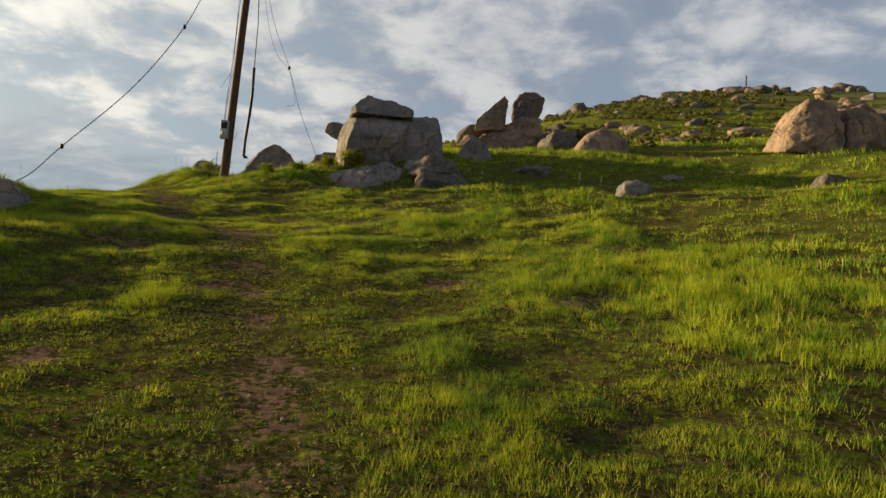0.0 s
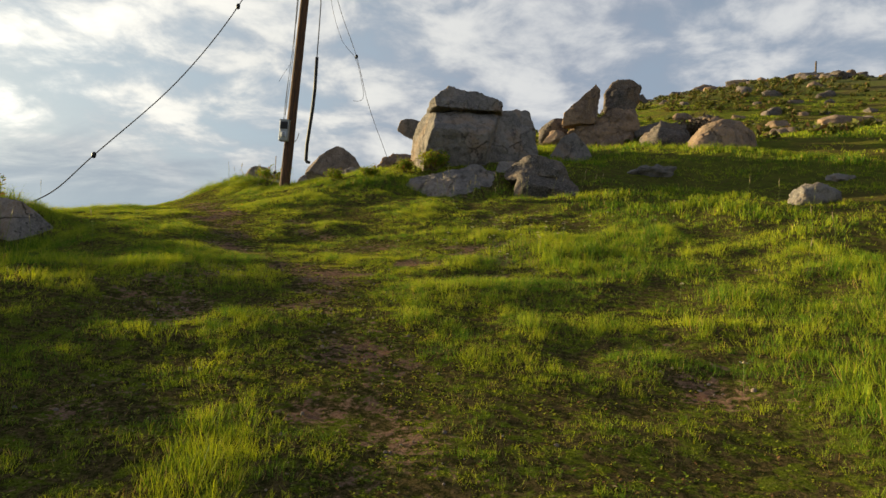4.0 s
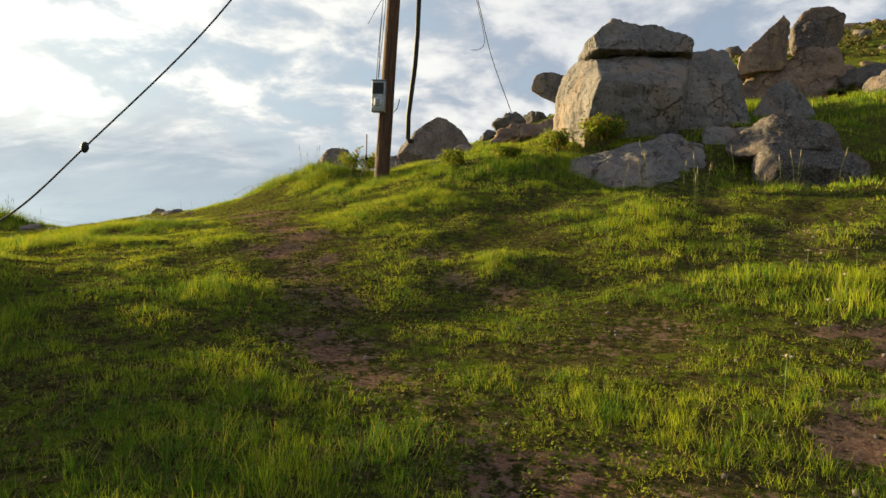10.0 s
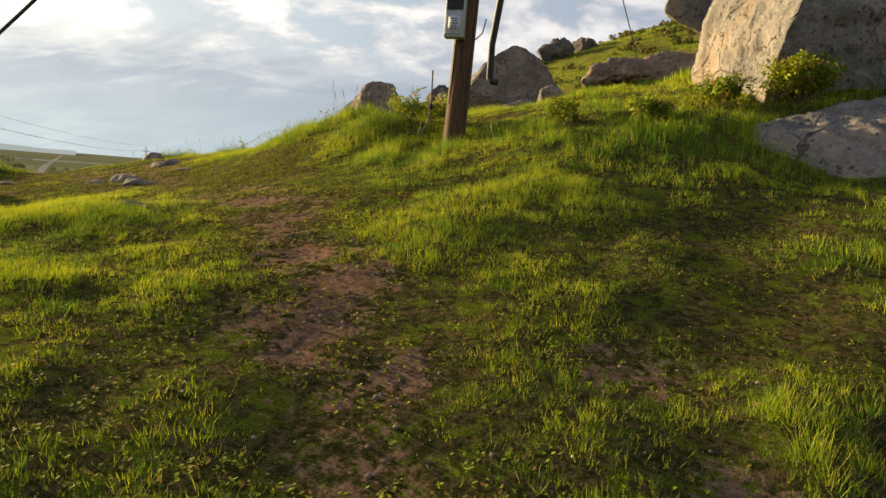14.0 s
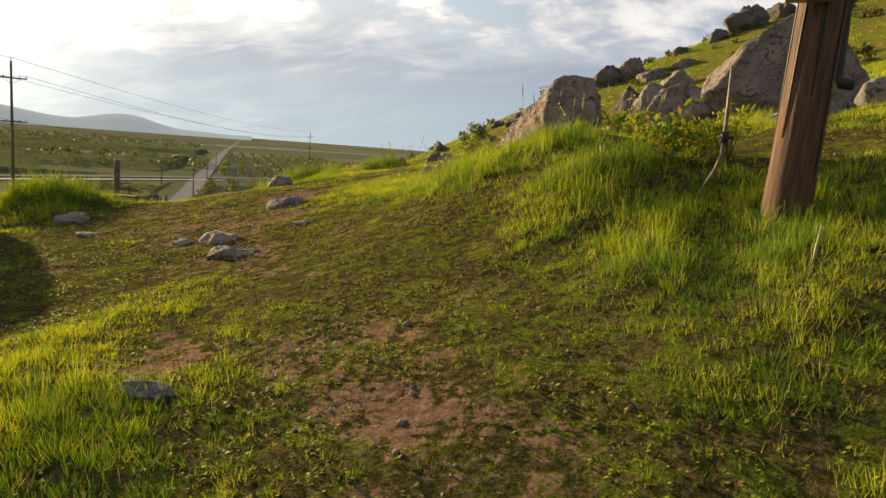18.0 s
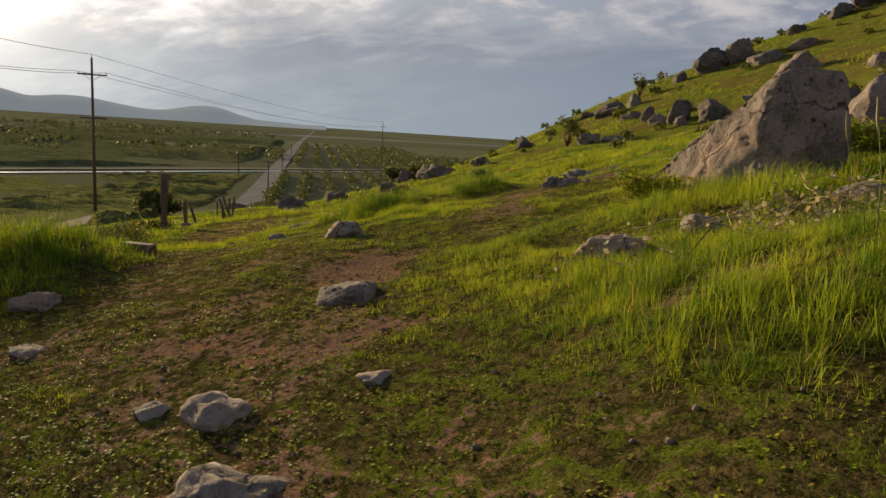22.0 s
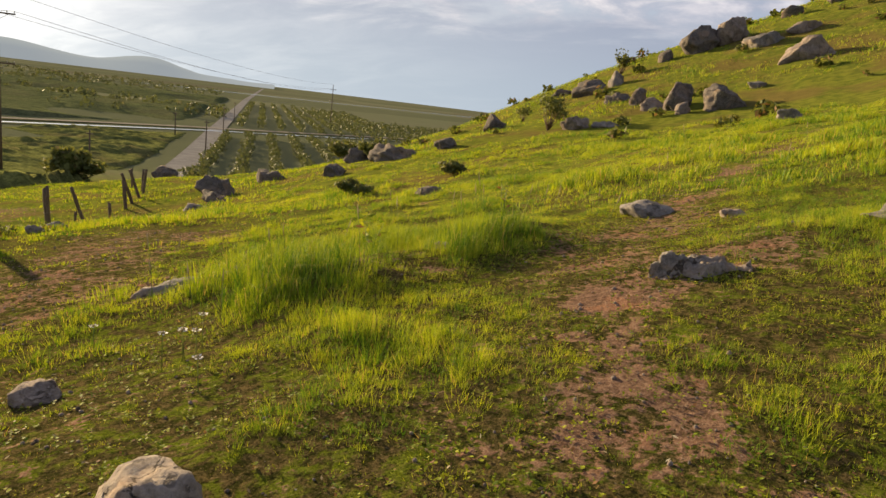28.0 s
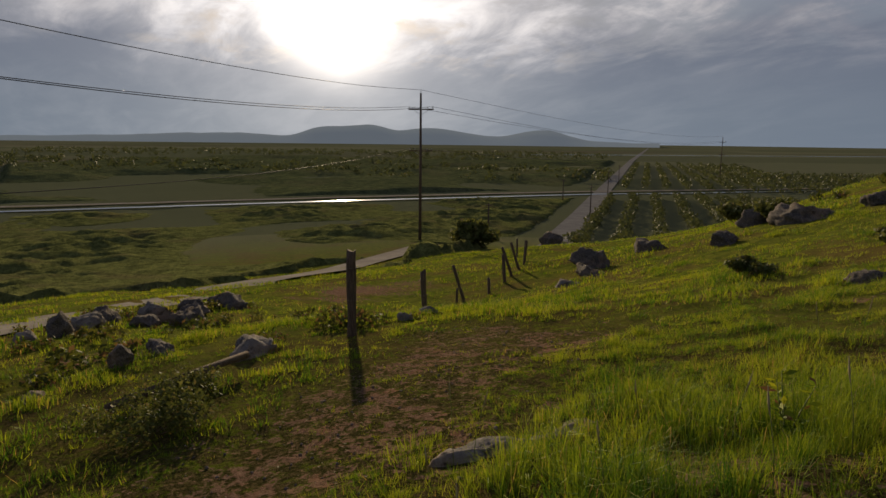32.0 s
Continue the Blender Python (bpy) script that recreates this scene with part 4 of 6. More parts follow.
# stones by the trail: x, y, width, depth, height, seed, material, turn, words
TRAIL_STONES = [
    (-12.42, 21.6, .52, .38, .18, 51, ROCK_PALE, 10, "rough pale stone by the trail"),
    (-12.85, 21.5, .26, .2, .11, 75, ROCK_PALE, 30, "small pale stone beside a larger one"),
    (-11.75, 21.12, .66, .36, .15, 52, ROCK_PALE, 22, "flat pale stone by the trail"),
    (-12.93, 23.36, .56, .44, .27, 53, ROCK_PALE, 12, "rounded pinkish stone in the worn trail"),
    (-11.72, 22.1, .26, .19, .09, 54, ROCK_PALE, 40, "small grey stone in the turf"),
    (-14.6, 25.42, .50, .4, .36, 55, ROCK_PALE, 0, "rounded pinkish grey stone beside the grass"),
    (-11.02, 24.05, .6, .36, .28, 56, ROCK_PALE, 20, "rough stone half hidden in long grass"),
    (-10.52, 24.55, .42, .3, .24, 57, ROCK, 0, "flat stone in long grass"),
    (-16.45, 26.2, .36, .26, .2, 58, ROCK_PINK, 15, "small flat pinkish stone in the grass"),
    (-16.0, 22.6, .5, .35, .25, 59, ROCK, 35, "grey stone below the grassy mound"),
    (-14.8, 21.9, .45, .35, .12, 60, ROCK, 0, "flat stone level with the soil"),
    (-13.5, 19.3, .3, .22, .1, 61, ROCK_PINK, 20, "small flat stone in short turf"),
    (-14.05, 32.0, .72, .5, .34, 62, ROCK, -10, "low grey stone in the trail"),
    (-13.1, 31.3, .3, .25, .14, 63, ROCK_PINK, 0, "small stone by the trail"),
    (-11.7, 30.5, .9, .5, .24, 64, ROCK, 6, "long flat grey stone on the bank"),
    (-19.3, 36.8, .7, .5, .34, 65, ROCK_DARK, 0, "low dark stone on the slope"),
    (-15.5, 29.6, .2, .18, .12, 66, ROCK, 0, "grey stone deep in long grass"),
    (-16.4, 30.1, .24, .2, .12, 67, ROCK_PINK, 30, "pale stone in long grass"),
    (-17.35, 26.2, .2, .16, .1, 68, ROCK_PINK, 0, "small pale stone in the turf"),
    (-9.9, 18.35, .34, .2, .1, 69, ROCK, 10, "flat stone level with the turf"),
]
for sx, sy, sw, sd, sh, seed, mat, turn, words in TRAIL_STONES:
    boulder("stone", sx, sy, (sw, sd, sh), seed, mat, words, turn, level=4, sink=0.3, group="stones by the trail", boxy=2.8, rough=0.12)
hewn("low_rock", -12.95, 28.85, gz(-12.95, 28.85) - .24, [(-.62, 0, 0), (-.58, .05, .2), (-.5, .1, .30), (-.35, .0, .27), (-.1, -.1, .16), (.1, .05, .20), (.3, .05, .23), (.5, .1, .16), (.6, .05, .05), (-.2, -.2, 0), (.3, -.15, 0), (-.3, .4, .15), (.4, .4, .15)], 71, ROCK, "low knobbly grey rock with grass growing round it", 12, rough=0.24, bevel=0.04, cell=0.05)
hewn("pale_rock", -17.9, 28.95, gz(-17.9, 28.95) - .22, [(-.75, 0, 0), (-.7, .05, .12), (-.3, .0, .2), (.1, .05, .3), (.6, .1, .30), (.8, .1, .2), (.85, .1, 0), (-.2, -.2, 0), (.3, -.2, .05), (.2, -.12, .2), (-.4, .3, .1), (.6, .4, .25)], 72, ROCK, "long pale rock deep in grass with dry stems over it", 65, rough=0.08, bevel=0.03, cell=0.05)

# rocks scattered over the far slope
FAR_ROCKS = [
    (-15.07, 54.3, 2.0, 1.8, 1.8, 81, ROCK_DARK, "large round dark boulder on the far slope"),
    (-17.0, 56.0, 1.5, 1.6, 1.7, 82, ROCK_DARK, "dark boulder beside the round one"),
    (-18.2, 57.0, 1.4, 1.2, .9, 83, ROCK_PINK, "tan boulder beside the dark ones"),
    (-16.6, 54.2, .7, .7, .8, 84, ROCK_PINK, "small stone in front of the dark boulders"),
    (-26.2, 57.5, 1.3, 1.2, 1.3, 85, ROCK_DARK, "dark rounded rock at the slope's edge"),
    (-12.2, 63.0, 2.7, 2.2, 1.9, 86, ROCK_PINK, "rounded brown boulder high on the slope"),
    (-18.2, 71.0, 2.6, 2.2, 2.8, 87, ROCK_DARK, "big dark rock on the skyline"),
    (-16.4, 71.5, 2.2, 2.0, 2.6, 88, ROCK_PINK, "brown rock on the skyline"),
    (-20.1, 70.6, 1.0, .9, 1.2, 89, ROCK_DARK, "small dark rock on the skyline"),
    (-14.4, 68.5, 2.5, 1.8, 1.4, 90, ROCK, "grey rock below the skyline"),
    (-27.0, 49.0, 3.0, 1.6, 1.2, 91, ROCK_DARK, "long dark rock on the shoulder of the slope"),
    (-25.4, 50.2, 1.4, 1.2, .7, 92, ROCK_DARK, "low dark rock on the shoulder"),
    (-29.6, 51.0, 2.4, 1.4, .9, 93, ROCK_DARK, "broad dark rock on the shoulder"),
    (-28.3, 46.2, 1.1, .8, .7, 94, ROCK_DARK, "dark rock in the grass"),
    (-32.6, 47.6, 2.0, 1.1, .8, 95, ROCK_DARK, "dark rock above the fence"),
    (-23.4, 65.6, 2.3, 1.6, 1.6, 96, ROCK_DARK, "dark ledge on the far crest"),
    (-20.4, 51.8, 1.2, .9, .8, 97, ROCK_PINK, "brown rock beside the lone shrub"),
    (-19.0, 52.0, 1.5, .9, .35, 98, ROCK, "flat grey rock beside the lone shrub"),
    (-25.8, 68.0, 1.6, 1.2, 1.0, 99, ROCK_DARK, "dark rock on the far crest"),
    (-22.2, 66.5, 1.3, 1.0, 1.4, 100, ROCK, "upright grey rock on the far crest"),
    (-31.4, 43.4, 2.9, 1.2, .75, 101, ROCK_DARK, "long dark rock above the fence"),
    (-32.8, 44.6, 1.8, 1.2, 1.2, 102, ROCK_DARK, "dark humped rock above the fence"),
    (-30.4, 41.0, .9, .7, .4, 103, ROCK, "low grey rock above the fence"),
    (-74.9, 80.0, 3.4, 2.6, 3.0, 104, ROCK_DARK, "big dark rock beside the road"),
    (-71.0, 79.0, 4.0, 2.0, 1.3, 105, ROCK, "pale grey rock beside the road"),
    (-24.7, 29.0, 1.3, .8, .4, 106, ROCK, "broad grey rock by the fence post"),
    (-25.65, 27.1, .36, .4, .62, 107, ROCK_DARK, "upright dark rock below the trail"),
    (-26.3, 27.85, 1.1, .4, .38, 108, ROCK_DARK, "long dark rock below the trail"),
    (-34.5, 27.7, 1.5, .9, .75, 109, ROCK_DARK, "dark grey rock beside the dirt track"),
    (-32.7, 29.5, 1.6, .9, .8, 110, ROCK_DARK, "large dark rock beside the dirt track"),
    (-34.7, 29.0, 1.3, .8, .75, 111, ROCK, "grey rock beside the dirt track"),
    (-38.0, 31.9, 1.6, 1.0, .8, 112, ROCK_DARK, "dark rock at the end of the row"),
    (-32.3, 26.5, .7, .6, .85, 113, ROCK_DARK, "dark rock in the row of rocks"),
    (-32.3, 25.8, .55, .5, .42, 114, ROCK, "small grey rock in the row of rocks"),
    (-33.4, 27.1, 1.2, .7, .55, 115, ROCK, "low grey rock in the row of rocks"),
    (-33.6, 28.6, 1.2, .8, .55, 131, ROCK_DARK, "low dark rock in the row of rocks"),
    (-36.2, 30.4, 1.5, .9, .6, 132, ROCK_DARK, "dark rock in the row by the track"),
    (-24.4, 25.9, .38, .3, .22, 133, ROCK_PINK, "small pale rock in the grass below"),
    (-26.1, 32.5, .42, .3, .22, 134, ROCK, "small grey rock near the fence"),
    (-8.8, 77.0, 3.6, 2.4, 3.2, 135, ROCK_DARK, "craggy dark rock topping the skyline"),
    (-10.6, 76.2, 2.0, 1.5, 1.5, 136, ROCK_DARK, "dark rock below the crag on the skyline"),
    (-6.2, 78.5, 2.6, 2.0, 2.2, 137, ROCK_DARK, "dark rock beside the crag on the skyline"),
    (-13.4, 75.0, 1.6, 1.2, 1.2, 138, ROCK_DARK, "small dark rock on the skyline"),
    (-12.6, 69.5, 2.0, 1.4, 1.3, 139, ROCK_PINK, "tan rock on the upper slope"),
    (-14.0, 58.5, 1.0, .8, .5, 140, ROCK, "low rock on the upper slope"),
    (-19.3, 58.6, .9, .8, 1.2, 141, ROCK_DARK, "upright dark rock on the far slope"),
    (-20.6, 60.6, 1.6, 1.2, .9, 142, ROCK_DARK, "dark ledge on the far slope"),
    (-27.0, 33.6, .5, .4, .3, 116, ROCK, "small grey rock by the fence"),
    (-21.0, 25.2, .7, .5, .35, 117, ROCK_PINK, "pale rock below the mound"),
    (4.55, 16.5, 1.0, .7, .5, 118, ROCK, "low grey rock in the bank"),
    (9.1, 15.8, .9, .7, .5, 119, ROCK_DARK, "dark rock in the bank"),
    (2.6, 21.2, 1.3, .8, .5, 120, ROCK, "flat grey rock in shaded grass"),
    (4.2, 26.2, 1.7, 1.3, 1.1, 121, ROCK_DARK, "dark rock below the rock pile"),
    (6.6, 19.5, .8, .6, .3, 122, ROCK, "flat rock in the bank"),
    (-9.8, 37.8, 1.1, .9, .9, 123, ROCK_DARK, "dark rock up the slope"),
    (-7.0, 44.0, 1.6, 1.2, 1.2, 124, ROCK_PINK, "tan rock up the slope"),
    (-12.6, 47.5, 1.0, .8, .5, 125, ROCK, "low rock up the slope"),
    (-8.4, 58.0, 1.5, 1.3, 1.2, 126, ROCK_PINK, "brown rock up the slope"),
]
for rx, ry, rw, rd, rh, seed, mat, words in FAR_ROCKS:
    boulder("rock", rx, ry, (rw, rd, rh), seed, mat, words, (seed * 47) % 60 - 30, level=4 if rw * 30 / math.hypot(rx + 12, ry - 24) > 1.0 else 3, sink=0.2, group="rocks on the slope", boxy=3.2, rough=0.18)

# the rocky crest to the right of the great boulder
rng_crest = random.Random(5)
for k in range(64):
    s = radians(rng_crest.uniform(5, 36))
    reach = rng_crest.uniform(58, 128)
    cx, cy = math.sin(s) * reach, math.cos(s) * reach
    size = rng_crest.uniform(1.0, 3.2) * (.6 + reach / 200)
    boulder("rock", cx, cy, (size, size * .8, size * rng_crest.uniform(.45, .8)), 200 + k, rng_crest.choice((ROCK_DARK, ROCK_DARK, ROCK_TAN, ROCK_PINK)), "brown weathered rock on the hill crest", rng_crest.uniform(-40, 40), level=3, sink=0.32, boxy=3.2, rough=.16, group="rocks on the crest")
for k in range(34):
    s = radians(11 + 23 * (k + rng_crest.uniform(-.4, .4)) / 34)
    reach = rng_crest.uniform(108, 122)
    cx, cy = -1.5 + math.sin(s) * reach, 4 + math.cos(s) * reach
    size = rng_crest.choice((1.8, 2.4, 3.0, 4.2, 5.0))
    boulder("rock", cx, cy, (size, size * .7, size * rng_crest.uniform(.45, .7)), 330 + k, rng_crest.choice((ROCK_TAN, ROCK_DARK, ROCK_PINK, ROCK_DARK)), "brown weathered rock along the hilltop", rng_crest.uniform(-40, 40), level=3, sink=0.42, group="rocks on the crest", boxy=3, rough=.14)
boulder("boulder", 26.5, 58.5, (6.2, 3.2, 2.6), 380, ROCK_TAN, "long tan rock lying across the upper slope", 14, level=4, sink=.3, boxy=3, rough=.12, tilt=(0, -10))
for k in range(60):
    cx, cy = rng_crest.uniform(3, 34), rng_crest.uniform(30, 75)
    size = rng_crest.uniform(.5, 1.7)
    boulder("rock", cx, cy, (size, size * .8, size * .55), 250 + k, rng_crest.choice((ROCK_DARK, ROCK_TAN, ROCK_DARK)), "weathered rock in the grass of the upper slope", rng_crest.uniform(-40, 40), level=3, sink=0.34, boxy=3.2, rough=.16, group="rocks on the upper slope")

# ---------------------------------------------------------------- the utility pole and what hangs from it
PX, PY, PZ = -7.2, 20.77, gz(-7.2, 20.77)
LEAN = Vector((0.028, -0.01, 1.0))


def on_pole(h, dx=0.0, dy=0.0):
    return Vector((PX, PY, PZ)) + LEAN * h + Vector((dx, dy, 0))


def build_pole():
    pole = thing("utility_pole", pose(PX, PY, PZ), "tall weathered wooden utility pole, reddish where the sun strikes", "utility pole")
    bm = bmesh.new()
    sides = 16
    hs = [-0.4, 0, 0.3, 1, 2, 3.5, 5, 7, 9]
    pts = [LEAN * h for h in hs]
    tube(bm, pts, [0.145, 0.14, 0.135, 0.13, 0.125, 0.12, 0.115, 0.108, 0.10], sides)
    for v in bm.verts:
        a = math.atan2(v.co.y, v.co.x)
        v.co.x *= 1 + 0.03 * math.sin(a * 5 + v.co.z)
        v.co.y *= 1 + 0.03 * math.cos(a * 7 - v.co.z * 2)
    part("shaft", bm, POLE_WOOD, pole)
    # long checks in the wood
    for k in range(7):
        a = k * 0.9 + 0.3
        bm = bmesh.new()
        h0, h1 = 0.2 + 0.25 * (k % 3), 1.7 + 0.7 * (k % 4)
        tube(bm, [LEAN * h + Vector((math.cos(a + .05 * h), math.sin(a + .05 * h), 0)) * (0.136 - 0.0045 * h) for h in np.linspace(h0, h1, 6)], [0.002, 0.006, 0.007, 0.006, 0.005, 0.002], 5)
        part("split", bm, CABLE, pole, "dark lengthwise crack")
    box = LEAN * 1.5 + Vector((-0.10, -0.19, 0))
    bm = bmesh.new()
    block(bm, (0.24, 0.15, 0.56), Matrix.Translation(box), 0.012)
    body = part("meter_box", bm, STEEL, pole, "grey steel meter box")
    bm = bmesh.new()
    block(bm, (0.20, 0.012, 0.25), Matrix.Translation(box + Vector((0, -0.083, -0.12))), 0.004)
    part("lower_door", bm, STEEL, body)
    bm = bmesh.new()
    block(bm, (0.20, 0.012, 0.20), Matrix.Translation(box + Vector((0, -0.083, 0.14))), 0.004)
    part("upper_door", bm, CABLE, body, "dark recessed panel")
    bm = bmesh.new()
    block(bm, (0.14, 0.004, 0.17), Matrix.Translation(box + Vector((0, -0.092, -0.12))), 0)
    label = part("notice", bm, STICKER, body, "faded white notice")
    for j in range(5):
        bm = bmesh.new()
        block(bm, (0.10 - 0.02 * (j % 2), 0.003, 0.012), Matrix.Translation(box + Vector((0, -0.0955, -0.065 - 0.028 * j))), 0)
        part("print_bar", bm, INK, body)
    bm = bmesh.new()
    block(bm, (0.26, 0.17, 0.02), Matrix.Translation(box + Vector((0, 0, 0.29))), 0.005)
    part("rain_cap", bm, STEEL, body)
    # wires stapled to the shaft
    for k, (dx, dy, top) in enumerate(((-0.16, -0.10, 8.8), (-0.19, -0.06, 8.8), (-0.13, -0.14, 8.8))):
        bm = bmesh.new()
        tube(bm, [LEAN * h + Vector((dx + 0.02 * math.sin(h * 1.7 + k), dy, 0)) for h in np.linspace(1.78, top, 16)], 0.007, 6)
        part("riser_wire", bm, CABLE, pole)
    bm = bmesh.new()
    tube(bm, [LEAN * 3.4 + Vector((-0.15, -.1, 0)), LEAN * 3.15 + Vector((-0.28, -.12, 0)), LEAN * 2.85 + Vector((-0.42, -.14, 0))], 0.005, 6)
    part("loose_wire", bm, CABLE, pole)
    bm = bmesh.new()
    tube(bm, [LEAN * 1.25 + Vector((0.14, -.02, 0)), LEAN * 1.33 + Vector((0.22, -.03, 0)), LEAN * 1.5 + Vector((0.25, -.03, 0))], 0.008, 6)
    part("bent_peg", bm, RUST, pole)


build_pole()


def wire(name, points, radius, label, mat=CABLE, beads=(), category="wire"):
    """A wire with its beads (insulators) at the given fractions of its length."""
    points = [Vector(p) for p in points]
    ob = thing(name, Matrix.Translation(points[-1]), label, category)
    bm = bmesh.new()
    # a smooth run through the points
    run = []
    for i in range(len(points) - 1):
        a, b, c, d = points[max(i - 1, 0)], points[i], points[i + 1], points[min(i + 2, len(points) - 1)]
        for s in np.linspace(0, 1, 9)[:-1]:
            run.append(0.5 * ((2 * b) + (c - a) * s + (2 * a - 5 * b + 4 * c - d) * s ** 2 + (3 * b - a - 3 * c + d) * s ** 3))
    run.append(points[-1])
    tube(bm, [p - points[-1] for p in run], radius, 6)
    part("strand", bm, mat, ob)
    for at in beads:
        q = Vector(at) - points[-1]
        bm = bmesh.new()
        bmesh.ops.create_uvsphere(bm, u_segments=12, v_segments=8, radius=0.045)
        bmesh.ops.scale(bm, vec=(1, 1, 1.5), verts=bm.verts)
        bmesh.ops.translate(bm, vec=q, verts=bm.verts)
        part("insulator", bm, CABLE, ob, "black strain insulator")
    return ob


A1 = Vector((-9.5, 13.9, gz(-9.5, 13.9)))
wire("guy_wire", [on_pole(8.6, -.1, -.1), (-7.3, 18.6, 10.4), (-7.44, 17.21, 8.16), (-8.3, 16.5, 6.2), (-9.5, 15.81, 4.44), (-9.6, 14.9, 3.6), A1], 0.011, "slack black guy wire running from the pole to the grassy bank", beads=((-7.44, 17.21, 8.16), (-9.5, 15.81, 4.44)), category="guy wire")
A2 = Vector((-4.75, 23.4, gz(-4.75, 23.4)))
wire("guy_wire", [on_pole(8.8, .1, 0), (-6.45, 21.5, 10.6), (-5.8, 22.05, 8.84), (-5.45, 22.55, 7.6), (-5.05, 23.0, 6.6), A2], 0.008, "thin slack guy wire running from the pole up the slope", beads=((-5.8, 22.05, 8.84),), category="guy wire")
wire("loose_wire", [on_pole(8.8, .1, .02), (-6.6, 21.45, 10.6), (-6.25, 21.8, 9.3), (-5.83, 22.05, 8.78), (-5.62, 22.25, 8.1), (-5.57, 22.35, 7.75), (-5.68, 22.35, 7.62), (-5.85, 22.3, 7.6)], 0.006, "loose wire end hanging beside the guy wire")


def hanging_pipe():
    top, foot = Vector((-6.74, 21.25, 8.5)), Vector((-6.95, 21.75, gz(-6.95, 21.75) + 0.62))
    ob = thing("conduit", Matrix.Translation(foot), "thick black conduit hanging from a thin wire beside the pole", "conduit")
    bm = bmesh.new()
    mid = (top + foot) / 2 + Vector((0.03, 0, 0))
    tube(bm, [top - foot, mid - foot + Vector((0.02, 0, .6)), mid - foot, Vector((-.01, 0, .5)), Vector((0, 0, .04)), Vector((0.03, 0, 0)), Vector((0.12, 0, -.01))], [0.045, 0.047, 0.048, 0.048, 0.048, 0.046, 0.04], 10)
    part("pipe", bm, CABLE, ob)
    bm = bmesh.new()
    tube(bm, [top - foot, top - foot + Vector((.03, -.15, 1.4)), on_pole(8.9, .12, 0) - foot], 0.016, 6)
    part("hanger", bm, CABLE, ob)


hanging_pipe()


def bent_rod():
    x, y = -7.69, 21.15
    ob = thing("metal_rod", pose(x, y, gz(x, y)), "thin bent grey metal rod standing in grass by the pole", "rod")
    bm = bmesh.new()
    tube(bm, [(-.06, 0, -.12), (-.02, 0, 0.05), (.04, .01, .17), (.07, .01, .28), (.072, 0, .42), (.07, 0, .62), (.064, 0, .86)], [0.011, .011, .012, .012, .012, .012, .012], 8)
    part("rod", bm, RUST, ob)
    bm = bmesh.new()
    tube(bm, [(.072, 0, .36), (.072, 0, .43)], 0.026, 8)
    tube(bm, [(.03, -.01, .395), (.13, -.01, .395)], 0.012, 6)
    part("clamp", bm, CABLE, ob)


bent_rod()


# ---------------------------------------------------------------- the fence
def fence_post(x, y, height, radius, tilt, seed, label):
    rng = random.Random(seed)
    ob = thing("fence_post", pose(x, y, gz(x, y) - 0.05, tilt[0], tilt[1], rng.uniform(0, 360)), label, "fence post", "posts of the old fence")
    bm = bmesh.new()
    n = 7
    tube(bm, [(rng.uniform(-.008, .008), rng.uniform(-.008, .008), -0.25 + (height + .25) * i / n) for i in range(n + 1)], [radius * rng.uniform(.9, 1.08) for _ in range(n + 1)], 9)
    top = max(v.co.z for v in bm.verts)
    for v in bm.verts:
        if v.co.z > top - 0.02:
            v.co.z += rng.uniform(-.07, .05)
    part("post", bm, POST_WOOD, ob)
    for h in (height * .45, height * .8):
        bm = bmesh.new()
        tube(bm, [(math.cos(a) * radius * 1.12, math.sin(a) * radius * 1.12, h + .01 * math.sin(a)) for a in np.linspace(0, 6.28, 12)], 0.004, 5)
        part("wire_loop", bm, RUST, ob, "rusty wire loop")


fence_post(-24.75, 30.7, 1.62, .085, (0, 0), 1, "thick upright weathered fence post")
fence_post(-28.3, 34.3, 1.12, .075, (2, -5), 2, "short weathered fence post leaning a little")
fence_post(-32.2, 38.2, 1.45, .055, (-6, -16), 3, "thin fence post leaning over")
fence_post(-32.9, 38.3, .65, .04, (0, 2), 4, "short thin stub of a fence post")
fence_post(-34.0, 40.5, .62, .06, (0, 4), 5, "short stub of a fence post")
fence_post(-35.4, 42.3, 1.2, .07, (4, 3), 6, "dark weathered fence post")
fence_post(-36.6, 43.6, 1.5, .065, (-8, -24), 7, "fence post leaning far over")
fence_post(-38.2, 45.3, 1.4, .065, (-5, -18), 8, "leaning fence post in a broken row")
fence_post(-40.2, 47.2, 1.3, .06, (3, -6), 9, "leaning fence post in a broken row")
fence_post(-43.0, 49.5, 1.25, .06, (0, -3), 10, "grey fence post in a broken row")
fence_post(-48.0, 53.0, 1.3, .06, (0, 2), 11, "grey fence post far down the row")


def fallen_rail():
    a, b = (-22.3, 26.6), (-23.1, 28.4)
    pa, pb = Vector((*a, gz(*a) + .10)), Vector((*b, gz(*b) + .3))
    ob = thing("fallen_rail", Matrix.Translation(pa), "weathered rail lying at a slant in the turf below the trail", "fence rail")
    bm = bmesh.new()
    tube(bm, [Vector(), (pb - pa) * .5 + Vector((0, 0, .02)), pb - pa], [.06, .055, .05], 8)
    part("rail", bm, POST_WOOD, ob)


fallen_rail()


def wood_block():
    ob = thing("wooden_block", pose(-17.4, 24.68, gz(-17.4, 24.68) - .02, 0, 0, 20), "short squared block of dark weathered wood lying in the turf", "wood")
    bm = bmesh.new()
    block(bm, (.42, .16, .13), Matrix.Translation((0, 0, .065)), 0.012)
    part("block", bm, POST_WOOD, ob)


wood_block()


